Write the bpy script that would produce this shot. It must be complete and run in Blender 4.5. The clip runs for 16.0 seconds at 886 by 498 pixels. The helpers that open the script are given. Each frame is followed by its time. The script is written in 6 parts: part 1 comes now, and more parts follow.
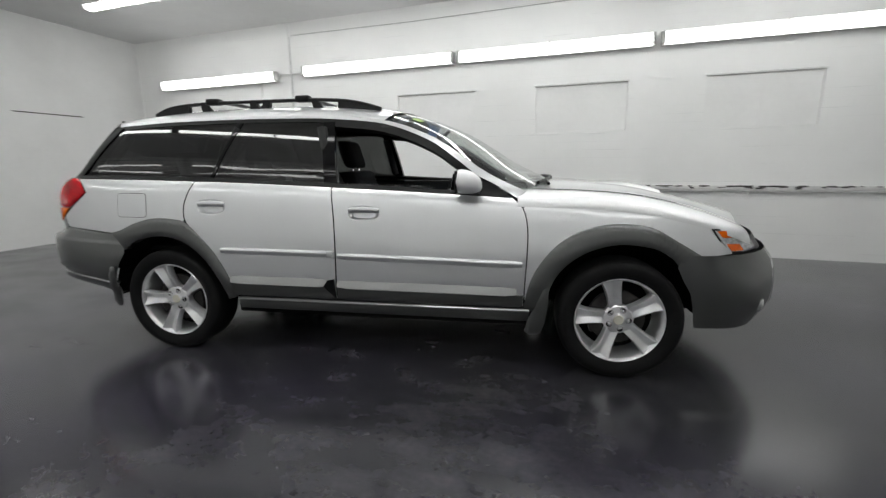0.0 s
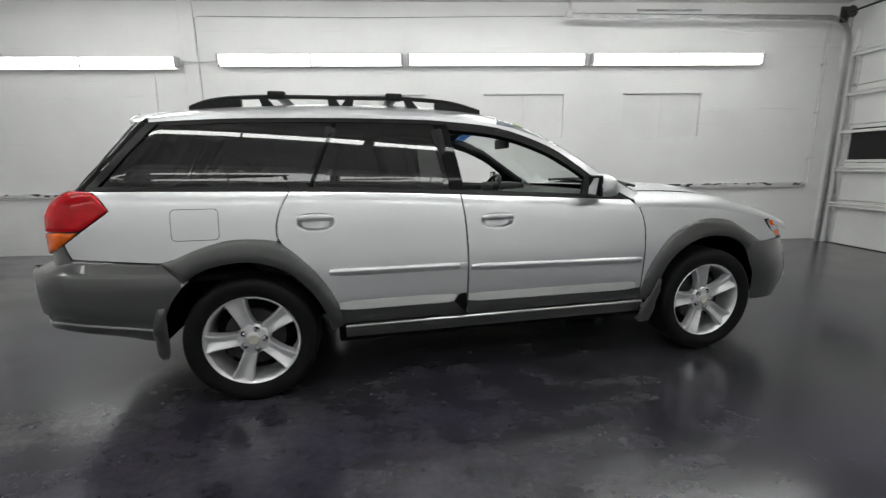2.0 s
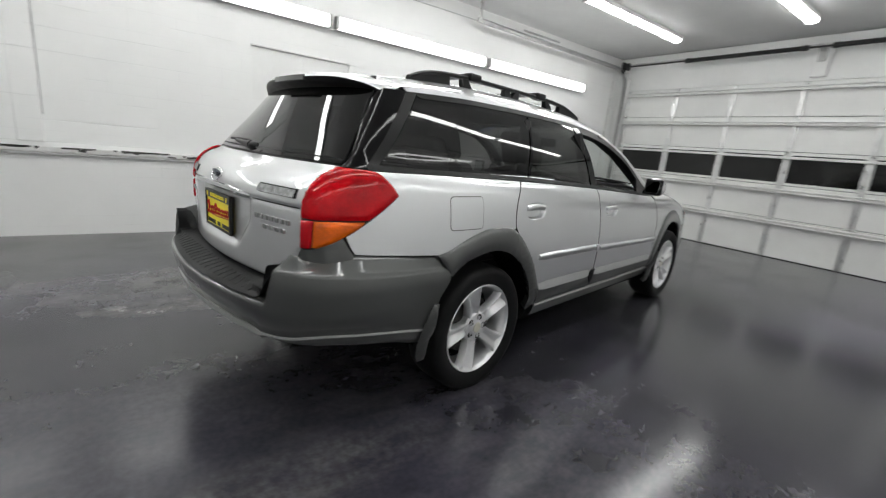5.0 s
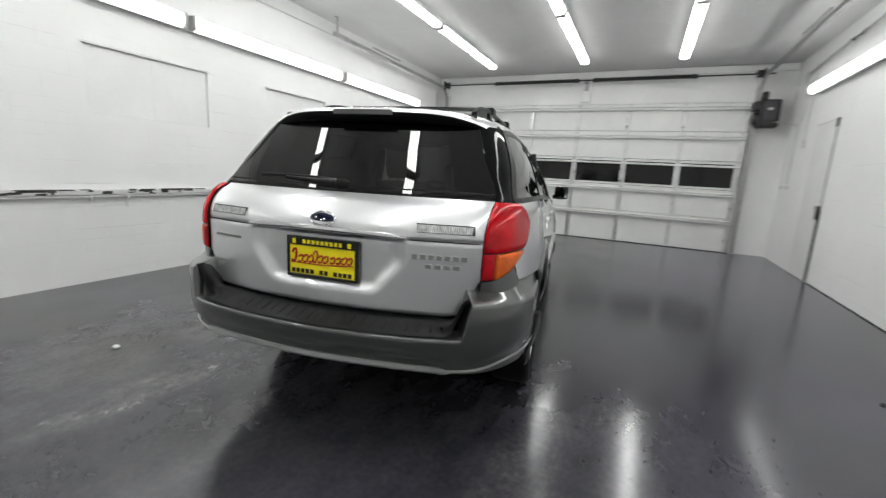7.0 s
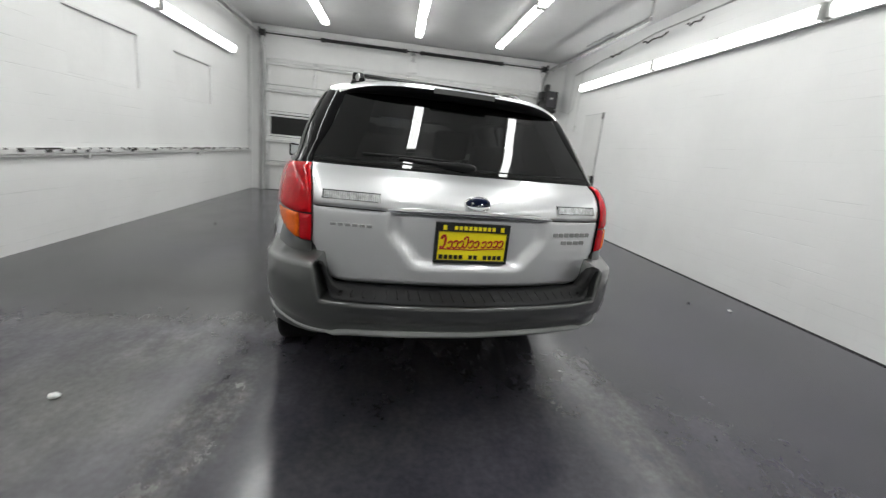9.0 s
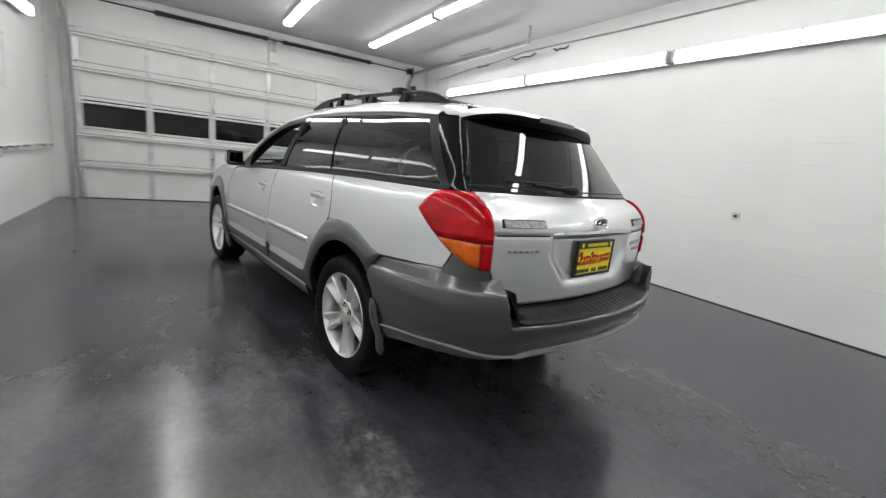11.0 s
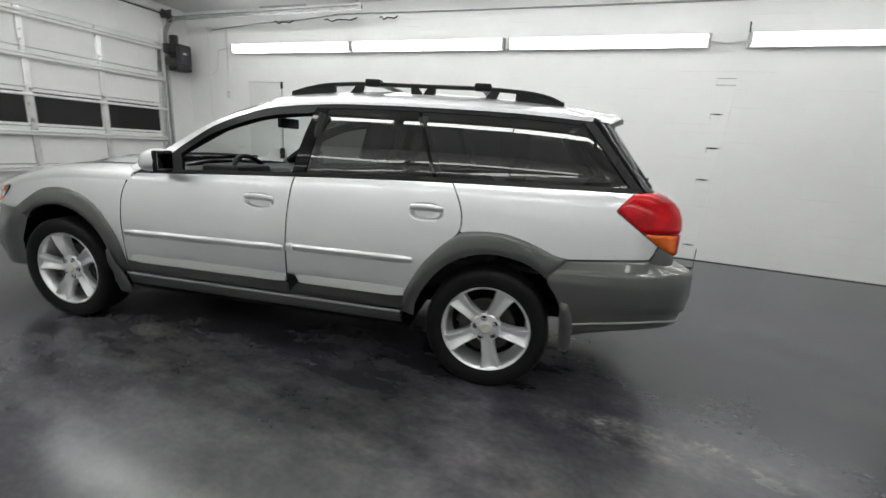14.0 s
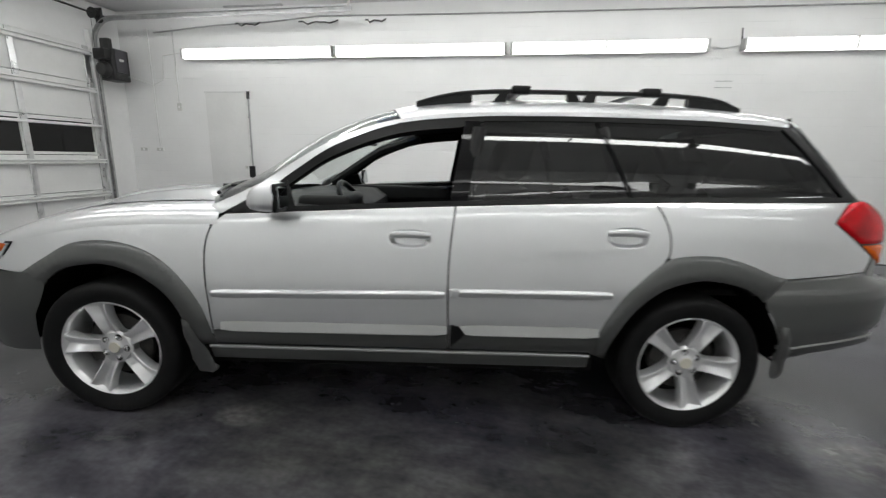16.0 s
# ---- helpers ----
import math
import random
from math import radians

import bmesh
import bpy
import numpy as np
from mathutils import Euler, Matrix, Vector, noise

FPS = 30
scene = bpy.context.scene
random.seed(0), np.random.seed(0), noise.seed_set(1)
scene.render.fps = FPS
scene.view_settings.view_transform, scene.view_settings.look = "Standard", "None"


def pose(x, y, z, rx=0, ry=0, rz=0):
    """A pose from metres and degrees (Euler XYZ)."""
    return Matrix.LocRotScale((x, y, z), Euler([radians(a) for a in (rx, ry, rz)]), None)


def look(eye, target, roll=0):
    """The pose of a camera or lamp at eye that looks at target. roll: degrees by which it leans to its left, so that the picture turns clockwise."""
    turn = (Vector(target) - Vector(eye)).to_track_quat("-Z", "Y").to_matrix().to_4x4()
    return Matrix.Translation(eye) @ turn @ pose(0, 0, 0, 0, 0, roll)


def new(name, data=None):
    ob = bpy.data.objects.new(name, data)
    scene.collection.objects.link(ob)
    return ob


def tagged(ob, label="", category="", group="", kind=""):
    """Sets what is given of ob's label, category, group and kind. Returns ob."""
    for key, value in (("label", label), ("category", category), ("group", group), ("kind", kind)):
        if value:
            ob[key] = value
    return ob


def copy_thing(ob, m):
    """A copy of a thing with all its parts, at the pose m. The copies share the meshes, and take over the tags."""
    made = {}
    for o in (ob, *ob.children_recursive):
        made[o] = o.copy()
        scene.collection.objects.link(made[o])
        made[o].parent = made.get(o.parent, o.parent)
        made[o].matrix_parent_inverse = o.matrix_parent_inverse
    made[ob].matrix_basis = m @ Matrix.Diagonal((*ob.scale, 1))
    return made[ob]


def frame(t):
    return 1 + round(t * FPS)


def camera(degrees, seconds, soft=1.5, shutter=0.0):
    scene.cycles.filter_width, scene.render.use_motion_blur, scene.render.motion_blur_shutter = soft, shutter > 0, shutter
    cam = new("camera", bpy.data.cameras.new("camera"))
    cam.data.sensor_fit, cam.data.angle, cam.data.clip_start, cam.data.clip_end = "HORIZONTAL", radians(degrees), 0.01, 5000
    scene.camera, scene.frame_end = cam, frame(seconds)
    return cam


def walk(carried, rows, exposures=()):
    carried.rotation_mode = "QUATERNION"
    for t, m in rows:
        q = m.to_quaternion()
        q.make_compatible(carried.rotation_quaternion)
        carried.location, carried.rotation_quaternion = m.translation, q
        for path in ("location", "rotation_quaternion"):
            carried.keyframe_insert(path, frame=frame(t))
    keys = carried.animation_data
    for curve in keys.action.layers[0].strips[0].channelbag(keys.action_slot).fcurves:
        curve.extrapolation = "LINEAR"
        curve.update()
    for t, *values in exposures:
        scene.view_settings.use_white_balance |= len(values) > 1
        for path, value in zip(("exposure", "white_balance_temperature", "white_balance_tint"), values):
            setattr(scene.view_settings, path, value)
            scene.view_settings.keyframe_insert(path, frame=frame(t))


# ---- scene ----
cam = camera(93.3, 16.0, soft=1.3, shutter=0.7)
PATH = [
    (0, (2.547, -2.655, 1.146), (1.924, -0.797, 0.748), -0.6),
    (0.5, (2.151, -2.746, 1.172), (1.768, -0.829, 0.751), -0.9),
    (1, (1.733, -2.731, 1.174), (1.449, -0.791, 0.775), -1.2),
    (1.5, (1.364, -2.77, 1.159), (1.252, -0.811, 0.772), -0.6),
    (2, (0.997, -2.813, 1.175), (1.088, -0.854, 0.783), -0.8),
    (2.5, (0.633, -2.757, 1.187), (0.879, -0.809, 0.809), 1.8),
    (3, (0.259, -2.732, 1.173), (0.699, -0.822, 0.773), 3.2),
    (3.5, (-0.106, -2.674, 1.174), (0.468, -0.802, 0.769), 1.9),
    (3.7, (-0.269, -2.61, 1.174), (0.367, -0.76, 0.761), 3.0),
    (5.8, (-1.706, -1.962, 1.195), (-0.213, -0.699, 0.777), 3.4),
    (6, (-1.812, -1.869, 1.211), (-0.247, -0.69, 0.812), 2.7),
    (6.5, (-2.029, -1.583, 1.202), (-0.358, -0.574, 0.764), 2.8),
    (7, (-2.236, -1.283, 1.192), (-0.452, -0.457, 0.829), 3.2),
    (7.5, (-2.447, -0.939, 1.191), (-0.562, -0.429, 0.76), 3.0),
    (8, (-2.53, -0.543, 1.194), (-0.609, -0.167, 0.785), 4.4),
    (8.5, (-2.618, -0.175, 1.178), (-0.669, -0.106, 0.736), 5.2),
    (10.8, (-2.293, 1.407, 1.189), (-0.6, 0.414, 0.805), 6.2),
    (11, (-2.211, 1.522, 1.182), (-0.56, 0.465, 0.784), 6.1),
    (11.5, (-2.0, 1.857, 1.189), (-0.576, 0.513, 0.781), 6.1),
    (12, (-1.709, 2.103, 1.206), (-0.373, 0.687, 0.749), 5.5),
    (12.5, (-1.449, 2.393, 1.207), (-0.275, 0.82, 0.823), 1.8),
    (13, (-1.179, 2.602, 1.227), (-0.201, 0.903, 0.83), 1.1),
    (13.5, (-0.878, 2.704, 1.235), (0.001, 0.957, 0.816), 4.2),
    (14, (-0.578, 2.779, 1.231), (0.08, 0.95, 0.757), 3.9),
    (14.5, (-0.225, 2.762, 1.22), (0.393, 0.916, 0.761), 2.2),
    (15, (0.092, 2.758, 1.205), (0.661, 0.871, 0.74), 2.8),
    (15.5, (0.407, 2.792, 1.224), (0.792, 0.847, 0.808), 2.1),
    (16, (0.709, 2.729, 1.233), (1.029, 0.802, 0.802), 1.4),
]
EXPOSURES = [(0, -0.20), (3.5, -0.13), (6, 0.06), (12.5, 0.07), (14, 0.03), (16, -0.05)]
walk(cam, [(t, look(eye, target, roll)) for t, eye, target, roll in PATH], EXPOSURES)

# ---- light ----
world = bpy.data.worlds.new("world")
scene.world = world
world.use_nodes = True
world.node_tree.nodes["Background"].inputs["Color"].default_value = (0.02, 0.02, 0.022, 1)
world.node_tree.nodes["Background"].inputs["Strength"].default_value = 0.3
WALL_GLOW, CEILING_GLOW = 5.3, 15.6
scene.view_settings.exposure = 0.0


# ---- materials ----
def nodes_of(name):
    m = bpy.data.materials.new(name)
    m.use_nodes = True
    return m, m.node_tree.nodes, m.node_tree.links, m.node_tree.nodes["Principled BSDF"]


def noise_tex(nd, ln, scale, detail=4.0, rough=0.55, stretch=(1, 1, 1), flat=False):
    co = nd.new("ShaderNodeTexCoord")
    mp = nd.new("ShaderNodeMapping")
    mp.inputs["Scale"].default_value = stretch
    tx = nd.new("ShaderNodeTexNoise")
    tx.inputs["Scale"].default_value = scale
    tx.inputs["Detail"].default_value = detail
    tx.inputs["Roughness"].default_value = rough
    if flat:
        tx.noise_dimensions = "2D"
    ln.new(co.outputs["Object"], mp.inputs["Vector"])
    ln.new(mp.outputs["Vector"], tx.inputs["Vector"])
    return tx


def ramp(nd, ln, src, stops):
    r = nd.new("ShaderNodeValToRGB")
    while len(r.color_ramp.elements) < len(stops):
        r.color_ramp.elements.new(0.5)
    for e, (at, col) in zip(r.color_ramp.elements, stops):
        e.position = at
        e.color = (*col, 1) if len(col) == 3 else col
    ln.new(src, r.inputs["Fac"])
    return r


def mix_col(nd, ln, fac, a, b, mode="MIX"):
    m = nd.new("ShaderNodeMix")
    m.data_type, m.blend_type = "RGBA", mode
    if isinstance(fac, float):
        m.inputs[0].default_value = fac
    else:
        ln.new(fac, m.inputs[0])
    for k, v in ((6, a), (7, b)):
        if isinstance(v, tuple):
            m.inputs[k].default_value = (*v, 1)
        else:
            ln.new(v, m.inputs[k])
    return m.outputs[2]


def surface(name, colour, rough, metal=0.0, coat=0.0, vary=0.12, scale=6.0, bump=0.0, bump_scale=200.0, rough_vary=0.04, ior=1.45):
    """A painted, moulded or cast surface: colour and roughness vary at two scales."""
    m, nd, ln, bs = nodes_of(name)
    n1, n2 = noise_tex(nd, ln, scale), noise_tex(nd, ln, scale * 14)
    dark = tuple(c * (1 - vary) for c in colour)
    lite = tuple(min(1, c * (1 + vary)) for c in colour)
    r1 = ramp(nd, ln, n1.outputs["Fac"], [(0.3, dark), (0.7, lite)])
    r2 = ramp(nd, ln, n2.outputs["Fac"], [(0.3, (1 - vary * 0.5,) * 3), (0.7, (1, 1, 1))])
    ln.new(mix_col(nd, ln, 1.0, r1.outputs["Color"], r2.outputs["Color"], "MULTIPLY"), bs.inputs["Base Color"])
    rr = ramp(nd, ln, n1.outputs["Fac"], [(0.3, (max(0, rough - rough_vary),) * 3), (0.7, (min(1, rough + rough_vary),) * 3)])
    ln.new(rr.outputs["Color"], bs.inputs["Roughness"])
    bs.inputs["Metallic"].default_value = metal
    bs.inputs["Coat Weight"].default_value = coat
    bs.inputs["Coat Roughness"].default_value = 0.04
    bs.inputs["IOR"].default_value = ior
    if bump:
        nb = noise_tex(nd, ln, bump_scale)
        bp = nd.new("ShaderNodeBump")
        bp.inputs["Strength"].default_value = bump
        bp.inputs["Distance"].default_value = 0.002
        ln.new(nb.outputs["Fac"], bp.inputs["Height"])
        ln.new(bp.outputs["Normal"], bs.inputs["Normal"])
    return m


def car_paint(name, colour, rough, metal, coat_ior=1.5):
    """Metallic lacquer: an even metal base with very slow drifts of tone under a clear coat."""
    m, nd, ln, bs = nodes_of(name)
    n1 = noise_tex(nd, ln, 1.4, 1.0)
    c = ramp(nd, ln, n1.outputs["Fac"], [(0.2, tuple(v * 0.97 for v in colour)), (0.8, colour)])
    ln.new(c.outputs["Color"], bs.inputs["Base Color"])
    bs.inputs["Roughness"].default_value = rough
    bs.inputs["Metallic"].default_value = metal
    bs.inputs["Coat Weight"].default_value = 1.0
    bs.inputs["Coat Roughness"].default_value = 0.012
    bs.inputs["Coat IOR"].default_value = coat_ior
    return m


def glow(name, colour, strength):
    m, nd, ln, bs = nodes_of(name)
    bs.inputs["Base Color"].default_value = (0.85, 0.85, 0.85, 1)
    bs.inputs["Emission Color"].default_value = (*colour, 1)
    bs.inputs["Emission Strength"].default_value = strength
    return m


def pane_glass(name, tint, gloss=0.9):
    m = bpy.data.materials.new(name)
    m.use_nodes = True
    nd, ln = m.node_tree.nodes, m.node_tree.links
    nd.clear()
    out = nd.new("ShaderNodeOutputMaterial")
    tr, gl, mx, fr = nd.new("ShaderNodeBsdfTransparent"), nd.new("ShaderNodeBsdfGlossy"), nd.new("ShaderNodeMixShader"), nd.new("ShaderNodeLayerWeight")
    tr.inputs["Color"].default_value = (*tint, 1)
    gl.inputs["Color"].default_value = (gloss, gloss, gloss, 1)
    gl.inputs["Roughness"].default_value = 0.012
    fr.inputs["Blend"].default_value = 0.5
    pw, ma = nd.new("ShaderNodeMath"), nd.new("ShaderNodeMath")
    pw.operation, ma.operation = "POWER", "MULTIPLY_ADD"
    pw.inputs[1].default_value = 4.5
    ma.inputs[1].default_value, ma.inputs[2].default_value = 0.92, 0.066
    ln.new(fr.outputs["Facing"], pw.inputs[0])
    ln.new(pw.outputs[0], ma.inputs[0])
    ln.new(ma.outputs[0], mx.inputs["Fac"])
    ln.new(tr.outputs[0], mx.inputs[1])
    ln.new(gl.outputs[0], mx.inputs[2])
    ln.new(mx.outputs[0], out.inputs["Surface"])
    return m


def floor_material():
    """Dark grey painted concrete, worn to a lighter grey along the wheel lines, with scuffs and a damp-looking sheen."""
    m, nd, ln, bs = nodes_of("painted_concrete")
    big, mid, fine = noise_tex(nd, ln, 0.55, 3.0, 0.5, flat=True), noise_tex(nd, ln, 2.6, 3.0, 0.5, flat=True), noise_tex(nd, ln, 34.0, 3.0, flat=True)
    c1 = ramp(nd, ln, big.outputs["Fac"], [(0.3, (0.064, 0.064, 0.068)), (0.7, (0.112, 0.112, 0.113))])
    c2 = ramp(nd, ln, mid.outputs["Fac"], [(0.32, (0.82, 0.82, 0.84)), (0.68, (1.12, 1.11, 1.10))])
    c3 = ramp(nd, ln, fine.outputs["Fac"], [(0.25, (0.82, 0.82, 0.82)), (0.75, (1.12, 1.12, 1.12))])
    col = mix_col(nd, ln, 1.0, c1.outputs["Color"], c2.outputs["Color"], "MULTIPLY")
    col = mix_col(nd, ln, 1.0, col, c3.outputs["Color"], "MULTIPLY")
    # darker paint beside and behind the car, the car's shade coloured in, fading rearward
    co, sep = nd.new("ShaderNodeTexCoord"), nd.new("ShaderNodeSeparateXYZ")
    ln.new(co.outputs["Object"], sep.inputs[0])

    sway = noise_tex(nd, ln, 1.3, 2.0, 0.45, flat=True)

    def edge(axis, a, b):
        wob, mr = nd.new("ShaderNodeMath"), nd.new("ShaderNodeMapRange")
        wob.operation, mr.interpolation_type = "MULTIPLY_ADD", "SMOOTHSTEP"
        wob.inputs[1].default_value = 0.7
        ln.new(sway.outputs["Fac"], wob.inputs[0])
        ln.new(sep.outputs[axis], wob.inputs[2])
        mr.inputs["From Min"].default_value, mr.inputs["From Max"].default_value = a + 0.35, b + 0.35
        ln.new(wob.outputs[0], mr.inputs["Value"])
        return mr.outputs[0]

    def math2(op, a, b):
        mt = nd.new("ShaderNodeMath")
        mt.operation = op
        for k, v in enumerate((a, b)):
            if isinstance(v, float):
                mt.inputs[k].default_value = v
            else:
                ln.new(v, mt.inputs[k])
        return mt.outputs[0]

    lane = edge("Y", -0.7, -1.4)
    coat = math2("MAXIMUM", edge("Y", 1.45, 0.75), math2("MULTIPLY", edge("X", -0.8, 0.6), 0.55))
    shaded_paint = mix_col(nd, ln, 1.0, col, (0.52, 0.52, 0.57), "MULTIPLY")
    shaded_paint = mix_col(nd, ln, lane, shaded_paint, mix_col(nd, ln, 1.0, shaded_paint, (0.90, 0.86, 1.02), "MULTIPLY"))
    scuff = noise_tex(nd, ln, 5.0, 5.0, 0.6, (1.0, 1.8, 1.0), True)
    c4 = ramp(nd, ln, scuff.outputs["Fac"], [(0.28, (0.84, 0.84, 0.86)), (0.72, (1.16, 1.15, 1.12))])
    col = mix_col(nd, ln, 1.0, mix_col(nd, ln, coat, col, shaded_paint), c4.outputs["Color"], "MULTIPLY")
    # soft dark blotches of tyre grime on both sides of the car
    grime = noise_tex(nd, ln, 4.2, 6.0, 0.62, (0.8, 1.5, 1.0), True)
    c6 = ramp(nd, ln, grime.outputs["Fac"], [(0.35, (0.60, 0.60, 0.62)), (0.65, (1.25, 1.24, 1.21))])
    along = math2("MULTIPLY", edge("X", -0.9, -0.1), edge("X", 3.4, 2.4))
    beside = math2("MULTIPLY", along, math2("MULTIPLY", edge("Y", 2.1, 1.4), edge("Y", -2.1, -1.4)))
    col = mix_col(nd, ln, beside, col, mix_col(nd, ln, 1.0, col, c6.outputs["Color"], "MULTIPLY"))
    # right front floor coloured darker to hold down the wall and lamp reflections there
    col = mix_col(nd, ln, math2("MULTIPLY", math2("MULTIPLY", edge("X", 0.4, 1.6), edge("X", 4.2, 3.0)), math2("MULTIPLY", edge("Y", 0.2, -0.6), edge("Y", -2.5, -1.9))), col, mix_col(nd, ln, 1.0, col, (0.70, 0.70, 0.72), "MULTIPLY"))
    # and the garage door's light on the floor beyond, painted in as a paler tone
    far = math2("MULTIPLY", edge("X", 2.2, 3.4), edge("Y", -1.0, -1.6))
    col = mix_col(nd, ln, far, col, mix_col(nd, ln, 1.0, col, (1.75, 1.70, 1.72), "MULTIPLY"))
    # a faint violet cast in the paint, drifting over metres
    hue = noise_tex(nd, ln, 0.9, 2.0, 0.5, flat=True)
    c5 = ramp(nd, ln, hue.outputs["Fac"], [(0.35, (1.0, 1.005, 0.97)), (0.65, (0.99, 0.965, 1.09))])
    col = mix_col(nd, ln, 1.0, col, c5.outputs["Color"], "MULTIPLY")
    # paint worn through to pale concrete where the tyres roll, and in one small spot
    flake = noise_tex(nd, ln, 7.0, 8.0, 0.72, (0.8, 1.3, 1.0), True)
    torn = ramp(nd, ln, flake.outputs["Fac"], [(0.36, (0.0,) * 3), (0.70, (0.85,) * 3)])

    def spot(x, y, rx, ry):
        dx, dy = math2("DIVIDE", math2("SUBTRACT", sep.outputs["X"], x), rx), math2("DIVIDE", math2("SUBTRACT", sep.outputs["Y"], y), ry)
        d = math2("ADD", math2("MULTIPLY", dx, dx), math2("MULTIPLY", dy, dy))
        mr = nd.new("ShaderNodeMapRange")
        mr.interpolation_type = "SMOOTHSTEP"
        mr.inputs["From Min"].default_value, mr.inputs["From Max"].default_value = 1.0, 0.1
        ln.new(d, mr.inputs["Value"])
        return mr.outputs[0]

    worn = math2("MULTIPLY", spot(-0.85, -0.99, 0.75, 0.21), 0.45)
    for at in ((-1.00, 0.90, 0.66, 0.18), (1.93, 1.13, 0.16, 0.10)):
        worn = math2("MAXIMUM", worn, spot(*at))
    worn = math2("MULTIPLY", worn, torn.outputs["Color"])
    pale = ramp(nd, ln, fine.outputs["Fac"], [(0.3, (0.125, 0.112, 0.105)), (0.5, (0.165, 0.162, 0.155)), (0.7, (0.215, 0.21, 0.20))])
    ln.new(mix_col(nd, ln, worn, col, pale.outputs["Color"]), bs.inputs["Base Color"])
    bs.inputs["IOR"].default_value = 1.6
    wet = noise_tex(nd, ln, 1.9, 3.0, 0.5, (1.0, 1.4, 1.0), True)
    rr = ramp(nd, ln, wet.outputs["Fac"], [(0.32, (0.17,) * 3), (0.68, (0.27,) * 3)])
    gloss = mix_col(nd, ln, math2("MULTIPLY", coat, lane), rr.outputs["Color"], (0.15, 0.15, 0.15))
    gloss = mix_col(nd, ln, edge("X", -0.3, 0.9), gloss, mix_col(nd, ln, 0.6, gloss, (0.19, 0.19, 0.19)))
    ln.new(mix_col(nd, ln, math2("MULTIPLY", worn, 0.6), gloss, (0.36, 0.36, 0.36)), bs.inputs["Roughness"])
    b2 = nd.new("ShaderNodeBump")
    b2.inputs["Strength"].default_value = 0.05
    b2.inputs["Distance"].default_value = 0.001
    ln.new(fine.outputs["Fac"], b2.inputs["Height"])
    ln.new(b2.outputs["Normal"], bs.inputs["Normal"])
    return m


def block_material():
    """White-painted concrete blocks: thick paint over shallow, uneven joints."""
    m, nd, ln, bs = nodes_of("painted_block")
    co = nd.new("ShaderNodeTexCoord")
    mp = nd.new("ShaderNodeMapping")
    mp.inputs["Rotation"].default_value = (radians(90), 0, 0)
    wob = noise_tex(nd, ln, 1.3, 3.0)
    add = nd.new("ShaderNodeVectorMath")
    add.operation = "MULTIPLY_ADD"
    add.inputs[1].default_value = (0.02, 0.02, 0.02)
    ln.new(wob.outputs["Color"], add.inputs[0])
    ln.new(co.outputs["Object"], add.inputs[2])
    ln.new(add.outputs[0], mp.inputs["Vector"])
    br = nd.new("ShaderNodeTexBrick")
    br.inputs["Scale"].default_value = 1.0
    br.inputs["Brick Width"].default_value = 0.406
    br.inputs["Row Height"].default_value = 0.203
    br.inputs["Mortar Size"].default_value = 0.006
    br.inputs["Mortar Smooth"].default_value = 0.6
    br.inputs["Color1"].default_value = (1, 1, 1, 1)
    br.inputs["Color2"].default_value = (0.97, 0.97, 0.97, 1)
    br.inputs["Mortar"].default_value = (0.0, 0.0, 0.0, 1)
    ln.new(mp.outputs["Vector"], br.inputs["Vector"])
    gap = noise_tex(nd, ln, 1.1, 3.0, 0.6, (1, 1, 3))
    gr = ramp(nd, ln, gap.outputs["Fac"], [(0.42, (0.05,) * 3), (0.66, (1.0,) * 3)])
    st = noise_tex(nd, ln, 0.8, 6.0, 0.6)
    c1 = ramp(nd, ln, st.outputs["Fac"], [(0.25, (0.78, 0.78, 0.775)), (0.65, (0.85, 0.85, 0.845))])
    # the bed joints show in broken stretches, the upright ones hardly at all
    sp, fr_, dv = nd.new("ShaderNodeSeparateXYZ"), nd.new("ShaderNodeMath"), nd.new("ShaderNodeMath")
    ln.new(add.outputs[0], sp.inputs[0])
    dv.operation, fr_.operation = "DIVIDE", "FRACT"
    dv.inputs[1].default_value = 0.203
    ln.new(sp.outputs["Z"], dv.inputs[0])
    ln.new(dv.outputs[0], fr_.inputs[0])
    bed = ramp(nd, ln, fr_.outputs[0], [(0.0, (1.0,) * 3), (0.475, (1.0,) * 3), (0.5, (0.0,) * 3), (0.525, (1.0,) * 3)])
    faint = mix_col(nd, ln, 0.22, (1.0, 1.0, 1.0), br.outputs["Color"])
    gap2 = noise_tex(nd, ln, 1.4, 4.0, 0.65, (1, 1, 4))
    g2 = ramp(nd, ln, gap2.outputs["Fac"], [(0.50, (0.0,) * 3), (0.64, (1.0,) * 3)])
    beds = mix_col(nd, ln, g2.outputs["Color"], (1.0, 1.0, 1.0), bed.outputs["Color"])
    hgt = mix_col(nd, ln, 1.0, mix_col(nd, ln, gr.outputs["Color"], (1.0, 1.0, 1.0), faint), beds, "MULTIPLY")
    soft = mix_col(nd, ln, 0.16, (1.0, 1.0, 1.0), hgt)
    ln.new(mix_col(nd, ln, 1.0, c1.outputs["Color"], soft, "MULTIPLY"), bs.inputs["Base Color"])
    bs.inputs["Roughness"].default_value = 0.5
    fine = noise_tex(nd, ln, 60.0, 3.0)
    b1, b2 = nd.new("ShaderNodeBump"), nd.new("ShaderNodeBump")
    b1.inputs["Strength"].default_value, b1.inputs["Distance"].default_value = 0.45, 0.006
    b2.inputs["Strength"].default_value, b2.inputs["Distance"].default_value = 0.18, 0.002
    ln.new(hgt, b1.inputs["Height"])
    ln.new(fine.outputs["Fac"], b2.inputs["Height"])
    ln.new(b1.outputs["Normal"], b2.inputs["Normal"])
